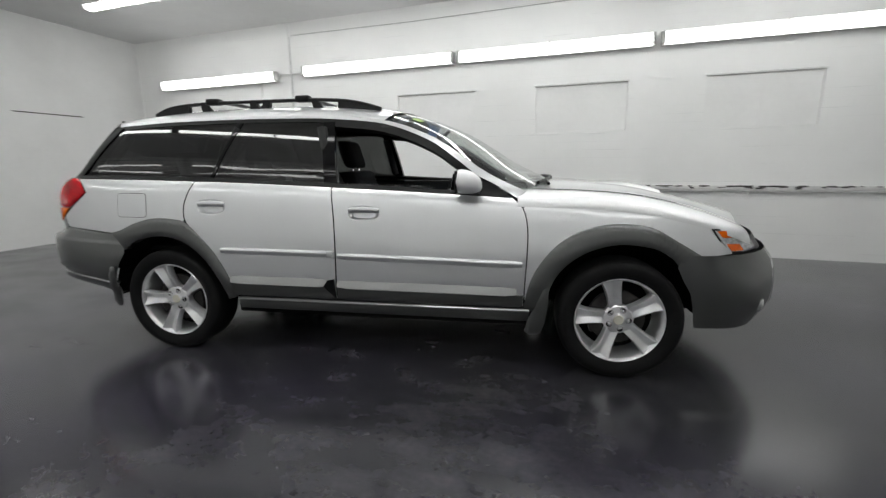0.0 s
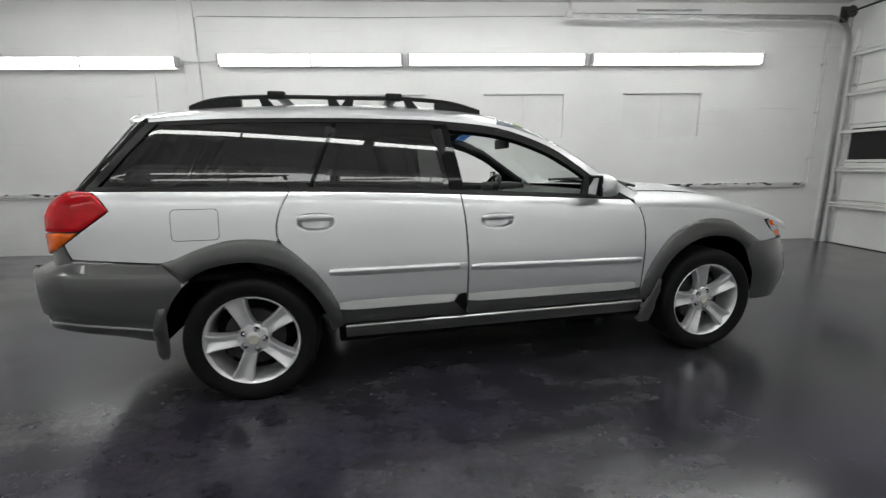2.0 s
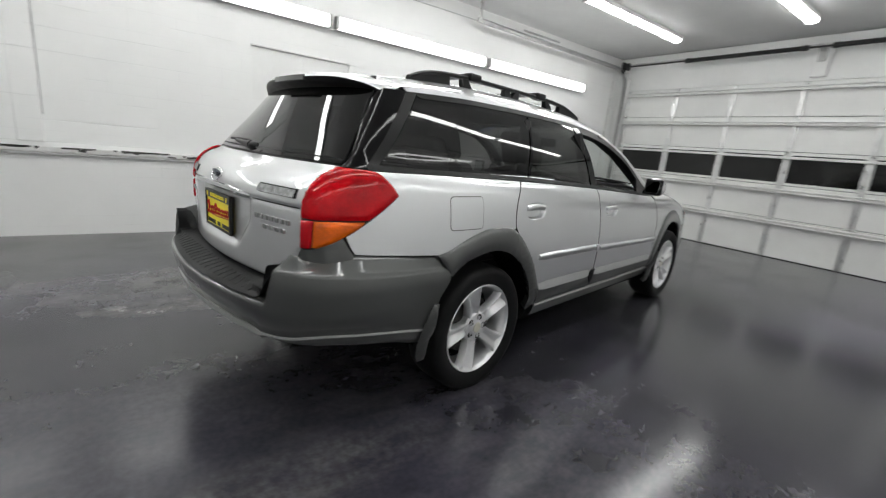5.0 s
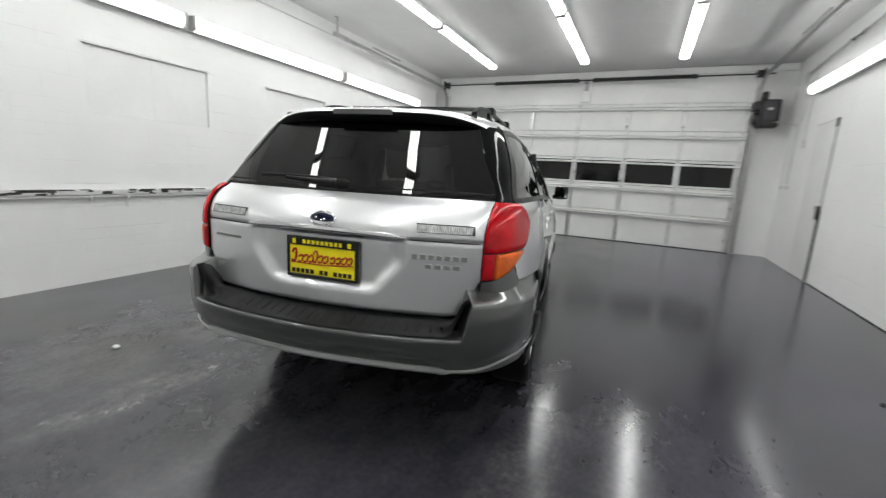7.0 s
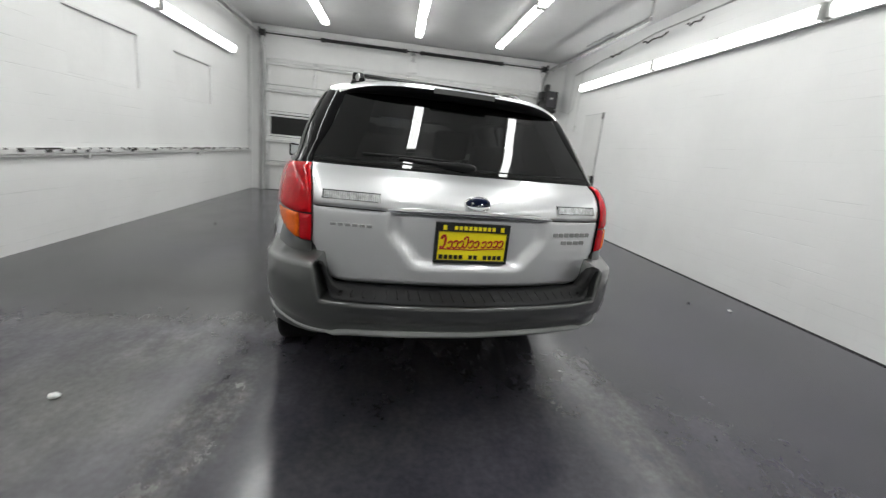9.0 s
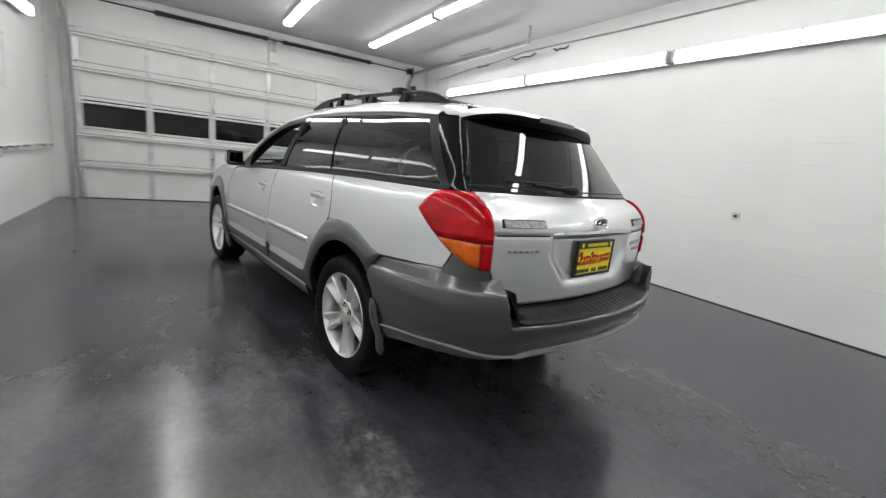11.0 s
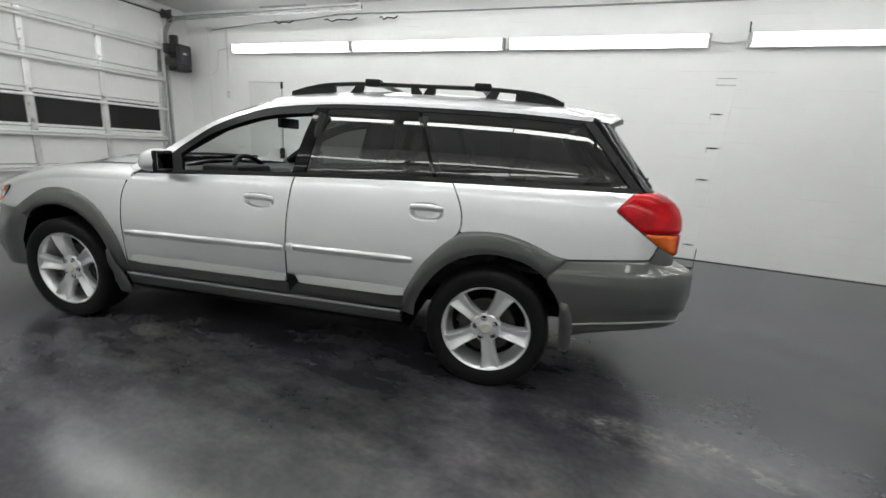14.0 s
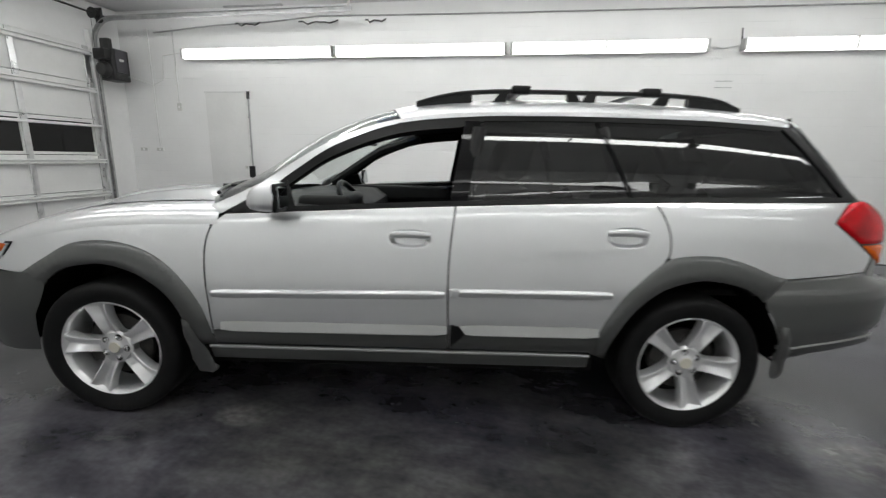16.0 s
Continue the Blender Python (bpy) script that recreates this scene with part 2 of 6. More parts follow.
    ln.new(b2.outputs["Normal"], bs.inputs["Normal"])
    return m


FLOOR = floor_material()
BLOCK = block_material()
PLASTER = surface("white_wall_paint", (0.82, 0.82, 0.815), 0.55, vary=0.05, scale=1.2, bump=0.12, bump_scale=70)
CEILING = surface("ceiling_paint", (0.66, 0.66, 0.66), 0.6, vary=0.06, scale=0.9, bump=0.12, bump_scale=50)
DOORWHITE = surface("white_door_steel", (0.74, 0.74, 0.73), 0.4, vary=0.05, scale=1.8)
GALV = surface("galvanised_steel", (0.48, 0.48, 0.48), 0.38, metal=0.75, vary=0.2, scale=9)
STILE = surface("bright_galvanised_steel", (0.66, 0.66, 0.66), 0.30, metal=0.95, vary=0.12, scale=9)
DARKSTEEL = surface("dark_steel", (0.05, 0.05, 0.05), 0.45, metal=0.5, vary=0.25, scale=14)
CAPGREY = surface("lamp_end_plastic", (0.50, 0.50, 0.49), 0.5, vary=0.05)
WHITEMETAL = surface("white_enamel", (0.84, 0.84, 0.84), 0.35, vary=0.03)
TUBE = glow("lamp_diffuser_glow", (0.985, 1.0, 0.978), WALL_GLOW)
CEILTUBE = glow("ceiling_diffuser_glow", (0.985, 1.0, 0.978), CEILING_GLOW)
PIPEWHITE = surface("painted_pipe", (0.70, 0.70, 0.69), 0.45, vary=0.10, scale=16)
CHIP = surface("chipped_paint", (0.045, 0.043, 0.04), 0.7, vary=0.5, scale=25)
NIGHT = surface("night_glass", (0.006, 0.006, 0.006), 0.08, vary=0.1)
BLACKBOX = surface("black_plastic_housing", (0.012, 0.012, 0.0125), 0.42, vary=0.2, scale=12)
COVERGREY = surface("grey_plastic_cover", (0.055, 0.052, 0.060), 0.45, vary=0.1)
PALE = surface("pale_plastic", (0.62, 0.62, 0.60), 0.45, vary=0.05)

PAINT = car_paint("silver_car_paint", (0.715, 0.723, 0.735), 0.36, 0.82, 1.95)
CLAD = car_paint("grey_cladding_paint", (0.076, 0.079, 0.077), 0.32, 0.50, 1.58)
LEDGE = car_paint("pale_grey_ledge_paint", (0.42, 0.425, 0.42), 0.34, 0.6)
CLADLITE = car_paint("light_grey_trim_paint", (0.30, 0.305, 0.30), 0.30, 0.5)
TRIM = surface("black_trim", (0.006, 0.006, 0.0065), 0.34, ior=1.28, vary=0.2, scale=10)
RUBBER = surface("tyre_rubber", (0.0085, 0.0085, 0.0088), 0.6, ior=1.25, vary=0.25, scale=18, bump=0.15, bump_scale=120)
PILLARGREY = surface("dark_grey_pillar_trim", (0.010, 0.010, 0.0105), 0.42, ior=1.3, vary=0.1)
GLOSSBLACK = surface("gloss_black_trim", (0.004, 0.004, 0.0045), 0.06, ior=1.30, vary=0.1, rough_vary=0.03)
WELL = surface("wheel_well_liner", (0.006, 0.006, 0.006), 0.95, ior=1.1, vary=0.3, scale=12)
ALLOY = surface("alloy_wheel", (0.76, 0.76, 0.77), 0.36, metal=0.72, coat=0.3, vary=0.05, scale=10)
BRAKE = surface("brake_disc", (0.05, 0.048, 0.046), 0.55, metal=0.6, vary=0.3, scale=20)
CHROME = surface("chrome", (0.82, 0.82, 0.83), 0.07, metal=1.0, vary=0.02, rough_vary=0.02)
REDLENS = surface("red_lamp_lens", (0.50, 0.002, 0.007), 0.05, coat=0.0, ior=1.38, vary=0.35, scale=9, rough_vary=0.01)
AMBER = surface("amber_lamp_lens", (0.82, 0.125, 0.004), 0.07, coat=0.1, ior=1.38, vary=0.4, scale=12, rough_vary=0.01)
CLEARLENS = surface("clear_lamp_lens", (0.55, 0.56, 0.56), 0.16, metal=0.3, coat=1.0, vary=0.35, scale=60)
PAD = surface("textured_step_pad", (0.006, 0.006, 0.0065), 0.46, ior=1.32, vary=0.15, scale=10, bump=0.12, bump_scale=260)
CABIN = surface("dark_cabin_plastic", (0.010, 0.010, 0.0105), 0.6, vary=0.15, scale=10)
CLOTH = surface("dark_seat_cloth", (0.014, 0.014, 0.0145), 0.85, vary=0.2, scale=14, bump=0.2, bump_scale=300)
YELLOW = surface("yellow_plate_card", (0.96, 0.82, 0.012), 0.4, vary=0.04)
SCRIPT = surface("red_script", (0.48, 0.01, 0.012), 0.45, vary=0.05)
BLACKFRAME = surface("black_plate_frame", (0.012, 0.012, 0.012), 0.35)
BADGEBLUE = surface("badge_blue", (0.010, 0.018, 0.06), 0.15, coat=1.0)
TINT = pane_glass("tinted_glass", (0.075, 0.078, 0.076))
REARTINT = pane_glass("rear_tinted_glass", (0.045, 0.046, 0.0455))
SHADEBAND = pane_glass("blue_shade_band", (0.07, 0.18, 0.48))
CLEARGLASS = pane_glass("clear_glass", (0.86, 0.90, 0.88))
MIRROR = surface("mirror_glass", (0.45, 0.47, 0.48), 0.02, metal=1.0, vary=0.01, rough_vary=0.01)


# ---- mesh helpers ----
def mesh_of(name, verts, faces, material=None, normals=None, smooth=False):
    me = bpy.data.meshes.new(name)
    me.from_pydata([tuple(v) for v in verts], [], faces)
    if material:
        me.materials.append(material)
    if smooth or normals is not None:
        me.polygons.foreach_set("use_smooth", [True] * len(me.polygons))
    me.update()
    if normals is not None:
        me.normals_split_custom_set_from_vertices([tuple(n) for n in normals])
    return me


def put(name, me, parent=None, label="", category="", kind="", group=""):
    ob = new(name, me)
    if parent:
        ob.parent = parent
    return tagged(ob, label, category, group, kind)


def part(name, bm, material, parent, label="", smooth=False):
    """Links a bmesh as one mesh object under a thing or under a part."""
    me = bpy.data.meshes.new(name)
    bm.normal_update()
    bm.to_mesh(me)
    bm.free()
    me.materials.append(material)
    if smooth:
        me.polygons.foreach_set("use_smooth", [True] * len(me.polygons))
        me.set_sharp_from_angle(angle=radians(38))
    return put(name, me, parent, label)


def box_bm(x0, x1, y0, y1, z0, z1, bevel=0.0, segments=2):
    bm = bmesh.new()
    bmesh.ops.create_cube(bm, size=1.0, matrix=Matrix.Translation(((x0 + x1) / 2, (y0 + y1) / 2, (z0 + z1) / 2)) @ Matrix.Diagonal((abs(x1 - x0), abs(y1 - y0), abs(z1 - z0), 1)))
    if bevel:
        bmesh.ops.bevel(bm, geom=bm.edges[:], offset=bevel, segments=segments, profile=0.6, affect="EDGES")
    return bm


def join_bm(*bms):
    out = bmesh.new()
    for b in bms:
        me = bpy.data.meshes.new("tmp")
        b.to_mesh(me)
        out.from_mesh(me)
        b.free()
        bpy.data.meshes.remove(me)
    return out


def tube_bm(points, radius, sides=10, cap=True):
    """A round bar along a line of points."""
    bm = bmesh.new()
    pts = [Vector(p) for p in points]
    rings = []
    up = Vector((0, 0, 1))
    for i, p in enumerate(pts):
        d = (pts[min(i + 1, len(pts) - 1)] - pts[max(i - 1, 0)]).normalized()
        a = d.cross(up) if abs(d.dot(up)) < 0.95 else d.cross(Vector((1, 0, 0)))
        a.normalize()
        b = d.cross(a).normalized()
        r = radius[i] if isinstance(radius, (list, tuple)) else radius
        rings.append([bm.verts.new(p + (a * math.cos(k * 2 * math.pi / sides) + b * math.sin(k * 2 * math.pi / sides)) * r) for k in range(sides)])
    for r0, r1 in zip(rings, rings[1:]):
        for k in range(sides):
            bm.faces.new((r0[k], r0[(k + 1) % sides], r1[(k + 1) % sides], r1[k]))
    if cap:
        bm.faces.new(rings[0][::-1])
        bm.faces.new(rings[-1])
    bmesh.ops.recalc_face_normals(bm, faces=bm.faces[:])
    return bm


def sweep_bm(path, profile, closed=False):
    """A profile (list of (a, b) in each station's two axes) carried along stations (origin, axis_a, axis_b)."""
    bm = bmesh.new()
    rows = [[bm.verts.new(Vector(o) + Vector(a) * pa + Vector(b) * pb) for pa, pb in profile] for o, a, b in path]
    n = len(profile)
    for r0, r1 in zip(rows, rows[1:]):
        for k in range(n):
            bm.faces.new((r0[k], r0[(k + 1) % n], r1[(k + 1) % n], r1[k]))
    if not closed:
        bm.faces.new(rows[0][::-1])
        bm.faces.new(rows[-1])
    bmesh.ops.recalc_face_normals(bm, faces=bm.faces[:])
    return bm


def pch(xs, ys):
    """A smooth curve through the given points that does not overshoot."""
    xs, ys = np.array(xs, float), np.array(ys, float)
    h, d = np.diff(xs), np.diff(ys) / np.diff(xs)
    m = np.zeros(len(xs))
    for i in range(1, len(xs) - 1):
        if d[i - 1] * d[i] > 0:
            w1, w2 = 2 * h[i] + h[i - 1], h[i] + 2 * h[i - 1]
            m[i] = (w1 + w2) / (w1 / d[i - 1] + w2 / d[i])
    m[0], m[-1] = d[0], d[-1]

    def at(x):
        if x <= xs[0]:
            return float(ys[0] + m[0] * (x - xs[0]))
        if x >= xs[-1]:
            return float(ys[-1] + m[-1] * (x - xs[-1]))
        i = int(np.searchsorted(xs, x) - 1)
        t = (x - xs[i]) / h[i]
        return float((1 + 2 * t) * (1 - t) ** 2 * ys[i] + t * (1 - t) ** 2 * h[i] * m[i] + t * t * (3 - 2 * t) * ys[i + 1] + t * t * (t - 1) * h[i] * m[i + 1])
    return at


def smoothstep(a, b, x):
    t = min(1, max(0, (x - a) / (b - a)))
    return t * t * (3 - 2 * t)


# ---- the garage ----
XB, XD, YL, YR, ZC = -5.2, 6.89, 3.25, -3.40, 3.30


def structure(name, bm, material, label, category, smooth=False):
    return tagged(part(name, bm, material, None, label, smooth), category=category, kind="structure")


# floor, in one sheet with a very slight unevenness
fb = bmesh.new()
bmesh.ops.create_grid(fb, x_segments=90, y_segments=50, size=1.0, matrix=Matrix.Translation((0.95, -0.08, 0)) @ Matrix.Diagonal((6.6, 3.7, 1, 1)))
for v in fb.verts:
    v.co.z = 0.0012 * noise.noise((v.co.x * 0.9, v.co.y * 0.9, 0.4))
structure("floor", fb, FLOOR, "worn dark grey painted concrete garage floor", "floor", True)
structure("ceiling", box_bm(XB - 0.2, XD + 0.3, YR - 0.2, YL + 0.2, ZC, ZC + 0.12), CEILING, "plain pale painted garage ceiling", "ceiling")
structure("wall_back", box_bm(XB - 0.2, XB, YR - 0.2, YL + 0.2, 0, ZC), PLASTER, "smooth white-painted back wall of the garage", "wall")
structure("wall_right", box_bm(XB, XD + 0.3, YR - 0.2, YR, 0, ZC), BLOCK, "white-painted concrete block wall", "wall")

# left wall with three blocked-up windows set back in it
RECESS = [(-0.10, 1.065), (1.88, 3.0), (3.85, 4.98)]
RZ0, RZ1, RDEEP = 1.54, 2.14, 0.035
lw = bmesh.new()
xs = [XB] + [x for r in RECESS for x in r] + [XD + 0.3]
zs = [0, RZ0, RZ1, ZC]
grid = [[lw.verts.new((x, YL, z)) for z in zs] for x in xs]
for i in range(len(xs) - 1):
    for k in range(3):
        q = [grid[i][k], grid[i + 1][k], grid[i + 1][k + 1], grid[i][k + 1]]
        if k == 1 and i % 2 == 1:
            back = [lw.verts.new(v.co + Vector((0, RDEEP, 0))) for v in q]
            lw.faces.new(back)
            for a in range(4):
                lw.faces.new((q[a], q[(a + 1) % 4], back[(a + 1) % 4], back[a]))
        else:
            lw.faces.new(q)
outer = [lw.verts.new((x, YL + 0.2, z)) for x, z in ((XB, 0), (XD + 0.3, 0), (XD + 0.3, ZC), (XB, ZC))]
lw.faces.new(outer[::-1])
bmesh.ops.recalc_face_normals(lw, faces=lw.faces[:])
for fc in lw.faces:
    if fc.calc_center_median().y < YL + 0.1 and abs(fc.normal.y) > 0.9 and fc.normal.y > 0:
        fc.normal_flip()
wall_left = structure("wall_left", lw, BLOCK, "white-painted concrete block wall with blocked-up windows", "wall")
for x0, x1 in RECESS:
    part("lintel", box_bm(x0 - 0.012, x1 + 0.012, YL - 0.006, YL + RDEEP - 0.002, RZ1 - 0.016, RZ1 + 0.004, 0.003, 1), PIPEWHITE, wall_left)
    xm = (x0 + x1) / 2
    for a, b in ((x0 + 0.004, xm - 0.0006), (xm + 0.0006, x1 - 0.004)):
        part("panel", box_bm(a, b, YL + RDEEP - 0.010, YL + RDEEP - 0.001, RZ0 + 0.004, RZ1 - 0.02, 0.001, 1), PLASTER, wall_left)
pil = structure("pilaster", box_bm(-2.11, -1.92, YL - 0.03, YL + 0.02, 0.9, ZC, 0.008, 1), BLOCK, "white-painted block pilaster on the wall", "pilaster")

# front wall round the roller door
DY0, DY1, DZ = -2.83, 2.97, 2.68
fw = join_bm(box_bm(XD + 0.06, XD + 0.3, DY1, YL, 0, ZC), box_bm(XD + 0.06, XD + 0.3, YR, DY0, 0, ZC), box_bm(XD + 0.06, XD + 0.3, DY0, DY1, DZ, ZC))
wall_front = structure("wall_front", fw, PLASTER, "white-painted front wall above and beside the overhead door", "wall")
part("header_board", box_bm(XD - 0.02, XD + 0.06, YR + 0.05, YL - 0.05, 3.17, 3.27, 0.006, 1), PLASTER, wall_front)
part("spring_pad", box_bm(XD + 0.0, XD + 0.06, -0.11, 0.07, 2.72, 3.17, 0.006, 1), PLASTER, wall_front)
part("door_jamb", box_bm(XD - 0.03, XD + 0.06, DY1 + 0.01, DY1 + 0.11, 0, 2.9, 0.006, 1), PLASTER, wall_front)
part("door_jamb", box_bm(XD - 0.03, XD + 0.06, DY0 - 0.11, DY0 - 0.01, 0, 2.9, 0.006, 1), PLASTER, wall_front)

# overhead sectional door
garage_door = tagged(new("garage_door"), "white sectional overhead door with a row of dark windows, closed", "garage door", kind="structure")
garage_door.location = (XD, 0, 0)
PITCH, W0 = 0.944, 2.853
POST = 0.052
joints = [0.0, 0.62, 1.135, 1.645, 2.165, 2.67]
for k in range(5):
    z0, z1 = joints[k] + 0.004, joints[k + 1] - 0.004
    if k == 2:
        posts = [W0 + POST - n * PITCH for n in range(7)]
        bm = join_bm(box_bm(0, 0.045, DY0 + 0.01, DY1 - 0.01, z0, 1.172), box_bm(0, 0.045, DY0 + 0.01, DY1 - 0.01, 1.598, z1), *[box_bm(0, 0.045, max(DY0 + 0.01, y - POST), min(DY1 - 0.01, y + POST), 1.172, 1.598) for y in posts])
    else:
        bm = box_bm(0, 0.045, DY0 + 0.01, DY1 - 0.01, z0, z1, 0.004, 1)
    part("section", bm, DOORWHITE, garage_door)
for n in range(6):
    y1 = W0 - n * PITCH
    y0 = y1 - PITCH + 2 * POST
    part("window", box_bm(0.018, 0.026, y0, y1, 1.172, 1.598), NIGHT, garage_door, "dark night-black window pane")
    part("window_frame", join_bm(box_bm(-0.006, 0.012, y0 - 0.005, y1 + 0.005, 1.158, 1.176, 0.003, 1), box_bm(-0.006, 0.012, y0 - 0.005, y1 + 0.005, 1.592, 1.606, 0.003, 1)), DOORWHITE, garage_door)
for n in range(7):
    y = W0 + POST - n * PITCH
    for k in range(5):
        part("stile", box_bm(-0.022, -0.001, y - 0.038, y + 0.038, joints[k] + 0.01, joints[k + 1] - 0.01, 0.004, 1), STILE, garage_door, "bare galvanised stile")
    for z in joints[1:5]:
        part("hinge", join_bm(box_bm(-0.034, -0.022, y - 0.028, y + 0.028, z - 0.05, z + 0.05, 0.004, 1), tube_bm([(-0.036, y - 0.035, z), (-0.036, y + 0.035, z)], 0.008, 8)), STILE, garage_door)
for z in (0.545, 1.035, 2.045, 2.56):
    prof = [(0, 0), (-0.050, 0.004), (-0.054, 0.016), (-0.02, 0.024), (-0.02, 0.046), (-0.054, 0.054), (-0.050, 0.066), (0, 0.07)]
    part("strut", sweep_bm([((-0.024, y, z - 0.024), (1, 0, 0), (0, 0, 1)) for y in (DY0 + 0.03, DY1 - 0.03)], prof), DOORWHITE, garage_door)
part("strut", sweep_bm([((-0.024, y, 1.534), (1, 0, 0), (0, 0, 1)) for y in (DY0 + 0.03, DY1 - 0.03)], [(0, 0), (-0.040, 0.003), (-0.043, 0.012), (-0.043, 0.028), (-0.040, 0.037), (0, 0.040)]), DOORWHITE, garage_door, "narrow strut across the windows")
part("seal", box_bm(-0.004, 0.05, DY0 + 0.01, DY1 - 0.01, 0.0, 0.012), TRIM, garage_door)


def track(name, y, inward):
    """A vertical door track that bends into a level one under the ceiling."""
    t = tagged(new(name), "galvanised steel overhead door track with hanger", "door track")
    t.location = (XD, y, 0)
    pts = [(-0.07, 0, z) for z in (0.0, 0.6, 1.2, 1.8, 2.4, 2.70)]
    for a in range(1, 9):
        th = a * math.pi / 16
        pts.append((-0.07 - 0.34 * (1 - math.cos(th)), 0, 2.70 + 0.34 * math.sin(th)))
    pts += [(-1.2, 0, 3.045), (-2.4, 0, 3.05), (-3.94, 0, 3.06)]
    rows = []
    for i, p in enumerate(pts):
        d = (Vector(pts[min(i + 1, len(pts) - 1)]) - Vector(pts[max(i - 1, 0)])).normalized()
        rows.append((p, Vector((0, inward, 0)), d.cross(Vector((0, 1, 0)))))
    part("rail", sweep_bm(rows, [(-0.012, -0.03), (0.02, -0.03), (0.02, -0.026), (-0.008, -0.026), (-0.008, 0.026), (0.02, 0.026), (0.02, 0.03), (-0.012, 0.03)]), GALV, t)
    part("angle_iron", box_bm(-0.045, -0.005, -inward * 0.045, -inward * 0.012, 0.0, 2.75, 0.002, 1), GALV, t)
    part("hanger", join_bm(box_bm(-3.96, -3.92, -0.03, -0.024, 3.05, ZC), box_bm(-3.96, -3.92, -0.03, 0.012, ZC - 0.006, ZC), box_bm(-3.98, -3.90, -0.028, 0.02, 3.035, 3.09, 0.003, 1)), GALV, t, "bent steel hanger")
    part("stop_bar", tube_bm([(-3.05, inward * 0.03, 3.12), (-2.2, inward * 0.03, 3.12)], 0.014, 8), GALV, t)
    part("bearing_plate", box_bm(-0.26, -0.14, -0.01, 0.004, 2.98, 3.18, 0.004, 1), DARKSTEEL, t)
    part("cable_drum", tube_bm([(-0.19, inward * 0.01, 3.09), (-0.19, inward * 0.02, 3.09), (-0.19, inward * 0.09, 3.09), (-0.19, inward * 0.10, 3.09)], [0.075, 0.06, 0.055, 0.075], 20), DARKSTEEL, t)
    part("cable", tube_bm([(-0.12, inward * 0.05, 3.08), (-0.075, inward * 0.03, 0.1)], 0.0025, 5), DARKSTEEL, t)
    for z in (0.5, 1.3, 2.1):
        part("bracket", box_bm(-0.075, -0.005, -inward * 0.02, -inward * 0.012, z - 0.03, z + 0.03), GALV, t)
    return t


track("door_track", 3.02, -1)
track("door_track", -2.87, 1)
shaft = tagged(new("torsion_spring_shaft"), "steel shaft with two dark torsion springs above the overhead door", "door spring")
shaft.location = (XD - 0.19, 0, 3.09)
part("rod", tube_bm([(0, 3.06, 0), (0, -3.02, 0)], 0.013, 10), DARKSTEEL, shaft)
for y0, y1 in ((1.80, 0.16), (-0.19, -1.86)):
    coil = [(0.032 * math.cos(a * 0.9), y0 + (y1 - y0) * a / 330, 0.032 * math.sin(a * 0.9)) for a in range(331)]
    part("spring", join_bm(tube_bm([(0, y0, 0), (0, y1, 0)], 0.030, 14), tube_bm(coil, 0.006, 5)), BLACKBOX, shaft, "dark coiled torsion spring")
    for y in (y0, y1):
        part("winding_cone", tube_bm([(0, y - 0.05, 0), (0, y - 0.03, 0), (0, y + 0.03, 0), (0, y + 0.05, 0)], [0.025, 0.04, 0.04, 0.025], 14), DARKSTEEL, shaft)
part("centre_bracket", join_bm(box_bm(0.0, 0.19, -0.03, 0.0, -0.03, 0.03), box_bm(0.17, 0.19, -0.06, 0.03, -0.16, 0.06)), GALV, shaft)

# side-mounted door motor
opener = tagged(new("door_opener"), "black wall-mounted electric garage door opener", "door opener")
opener.location = (6.70, -3.0, 2.44)
part("housing", box_bm(-0.13, 0.14, -0.16, 0.12, -0.22, 0.22, 0.03, 3), BLACKBOX, opener, smooth=True)
part("motor", tube_bm([(0, 0.12, -0.08), (0, 0.16, -0.08), (0, 0.20, -0.08)], [0.11, 0.11, 0.085], 20), DARKSTEEL, opener, smooth=True)
part("gear_cover", box_bm(-0.10, 0.10, 0.10, 0.21, 0.05, 0.20, 0.02, 2), BLACKBOX, opener, smooth=True)
part("label_plate", box_bm(-0.145, -0.140, -0.05, 0.02, 0.05, 0.085), PALE, opener, "pale label plate")
for z in (-0.150, -0.170, -0.190):
    part("vent_slot", box_bm(-0.136, -0.128, -0.10, 0.06, z - 0.004, z + 0.004), DARKSTEEL, opener)
part("chain_guard", box_bm(-0.06, 0.08, 0.02, 0.10, 0.20, 0.36, 0.02, 2), DARKSTEEL, opener, smooth=True)
part("front_cover", box_bm(-0.142, -0.126, -0.115, 0.075, -0.105, 0.205, 0.012, 2), COVERGREY, opener, "grey front cover", True)
part("light_cover", box_bm(-0.134, -0.129, -0.12, 0.08, -0.18, -0.12, 0.002, 1), DARKSTEEL, opener)
part("mounting_bracket", box_bm(0.14, 0.25, -0.10, 0.08, -0.12, 0.12, 0.004, 1), GALV, opener)


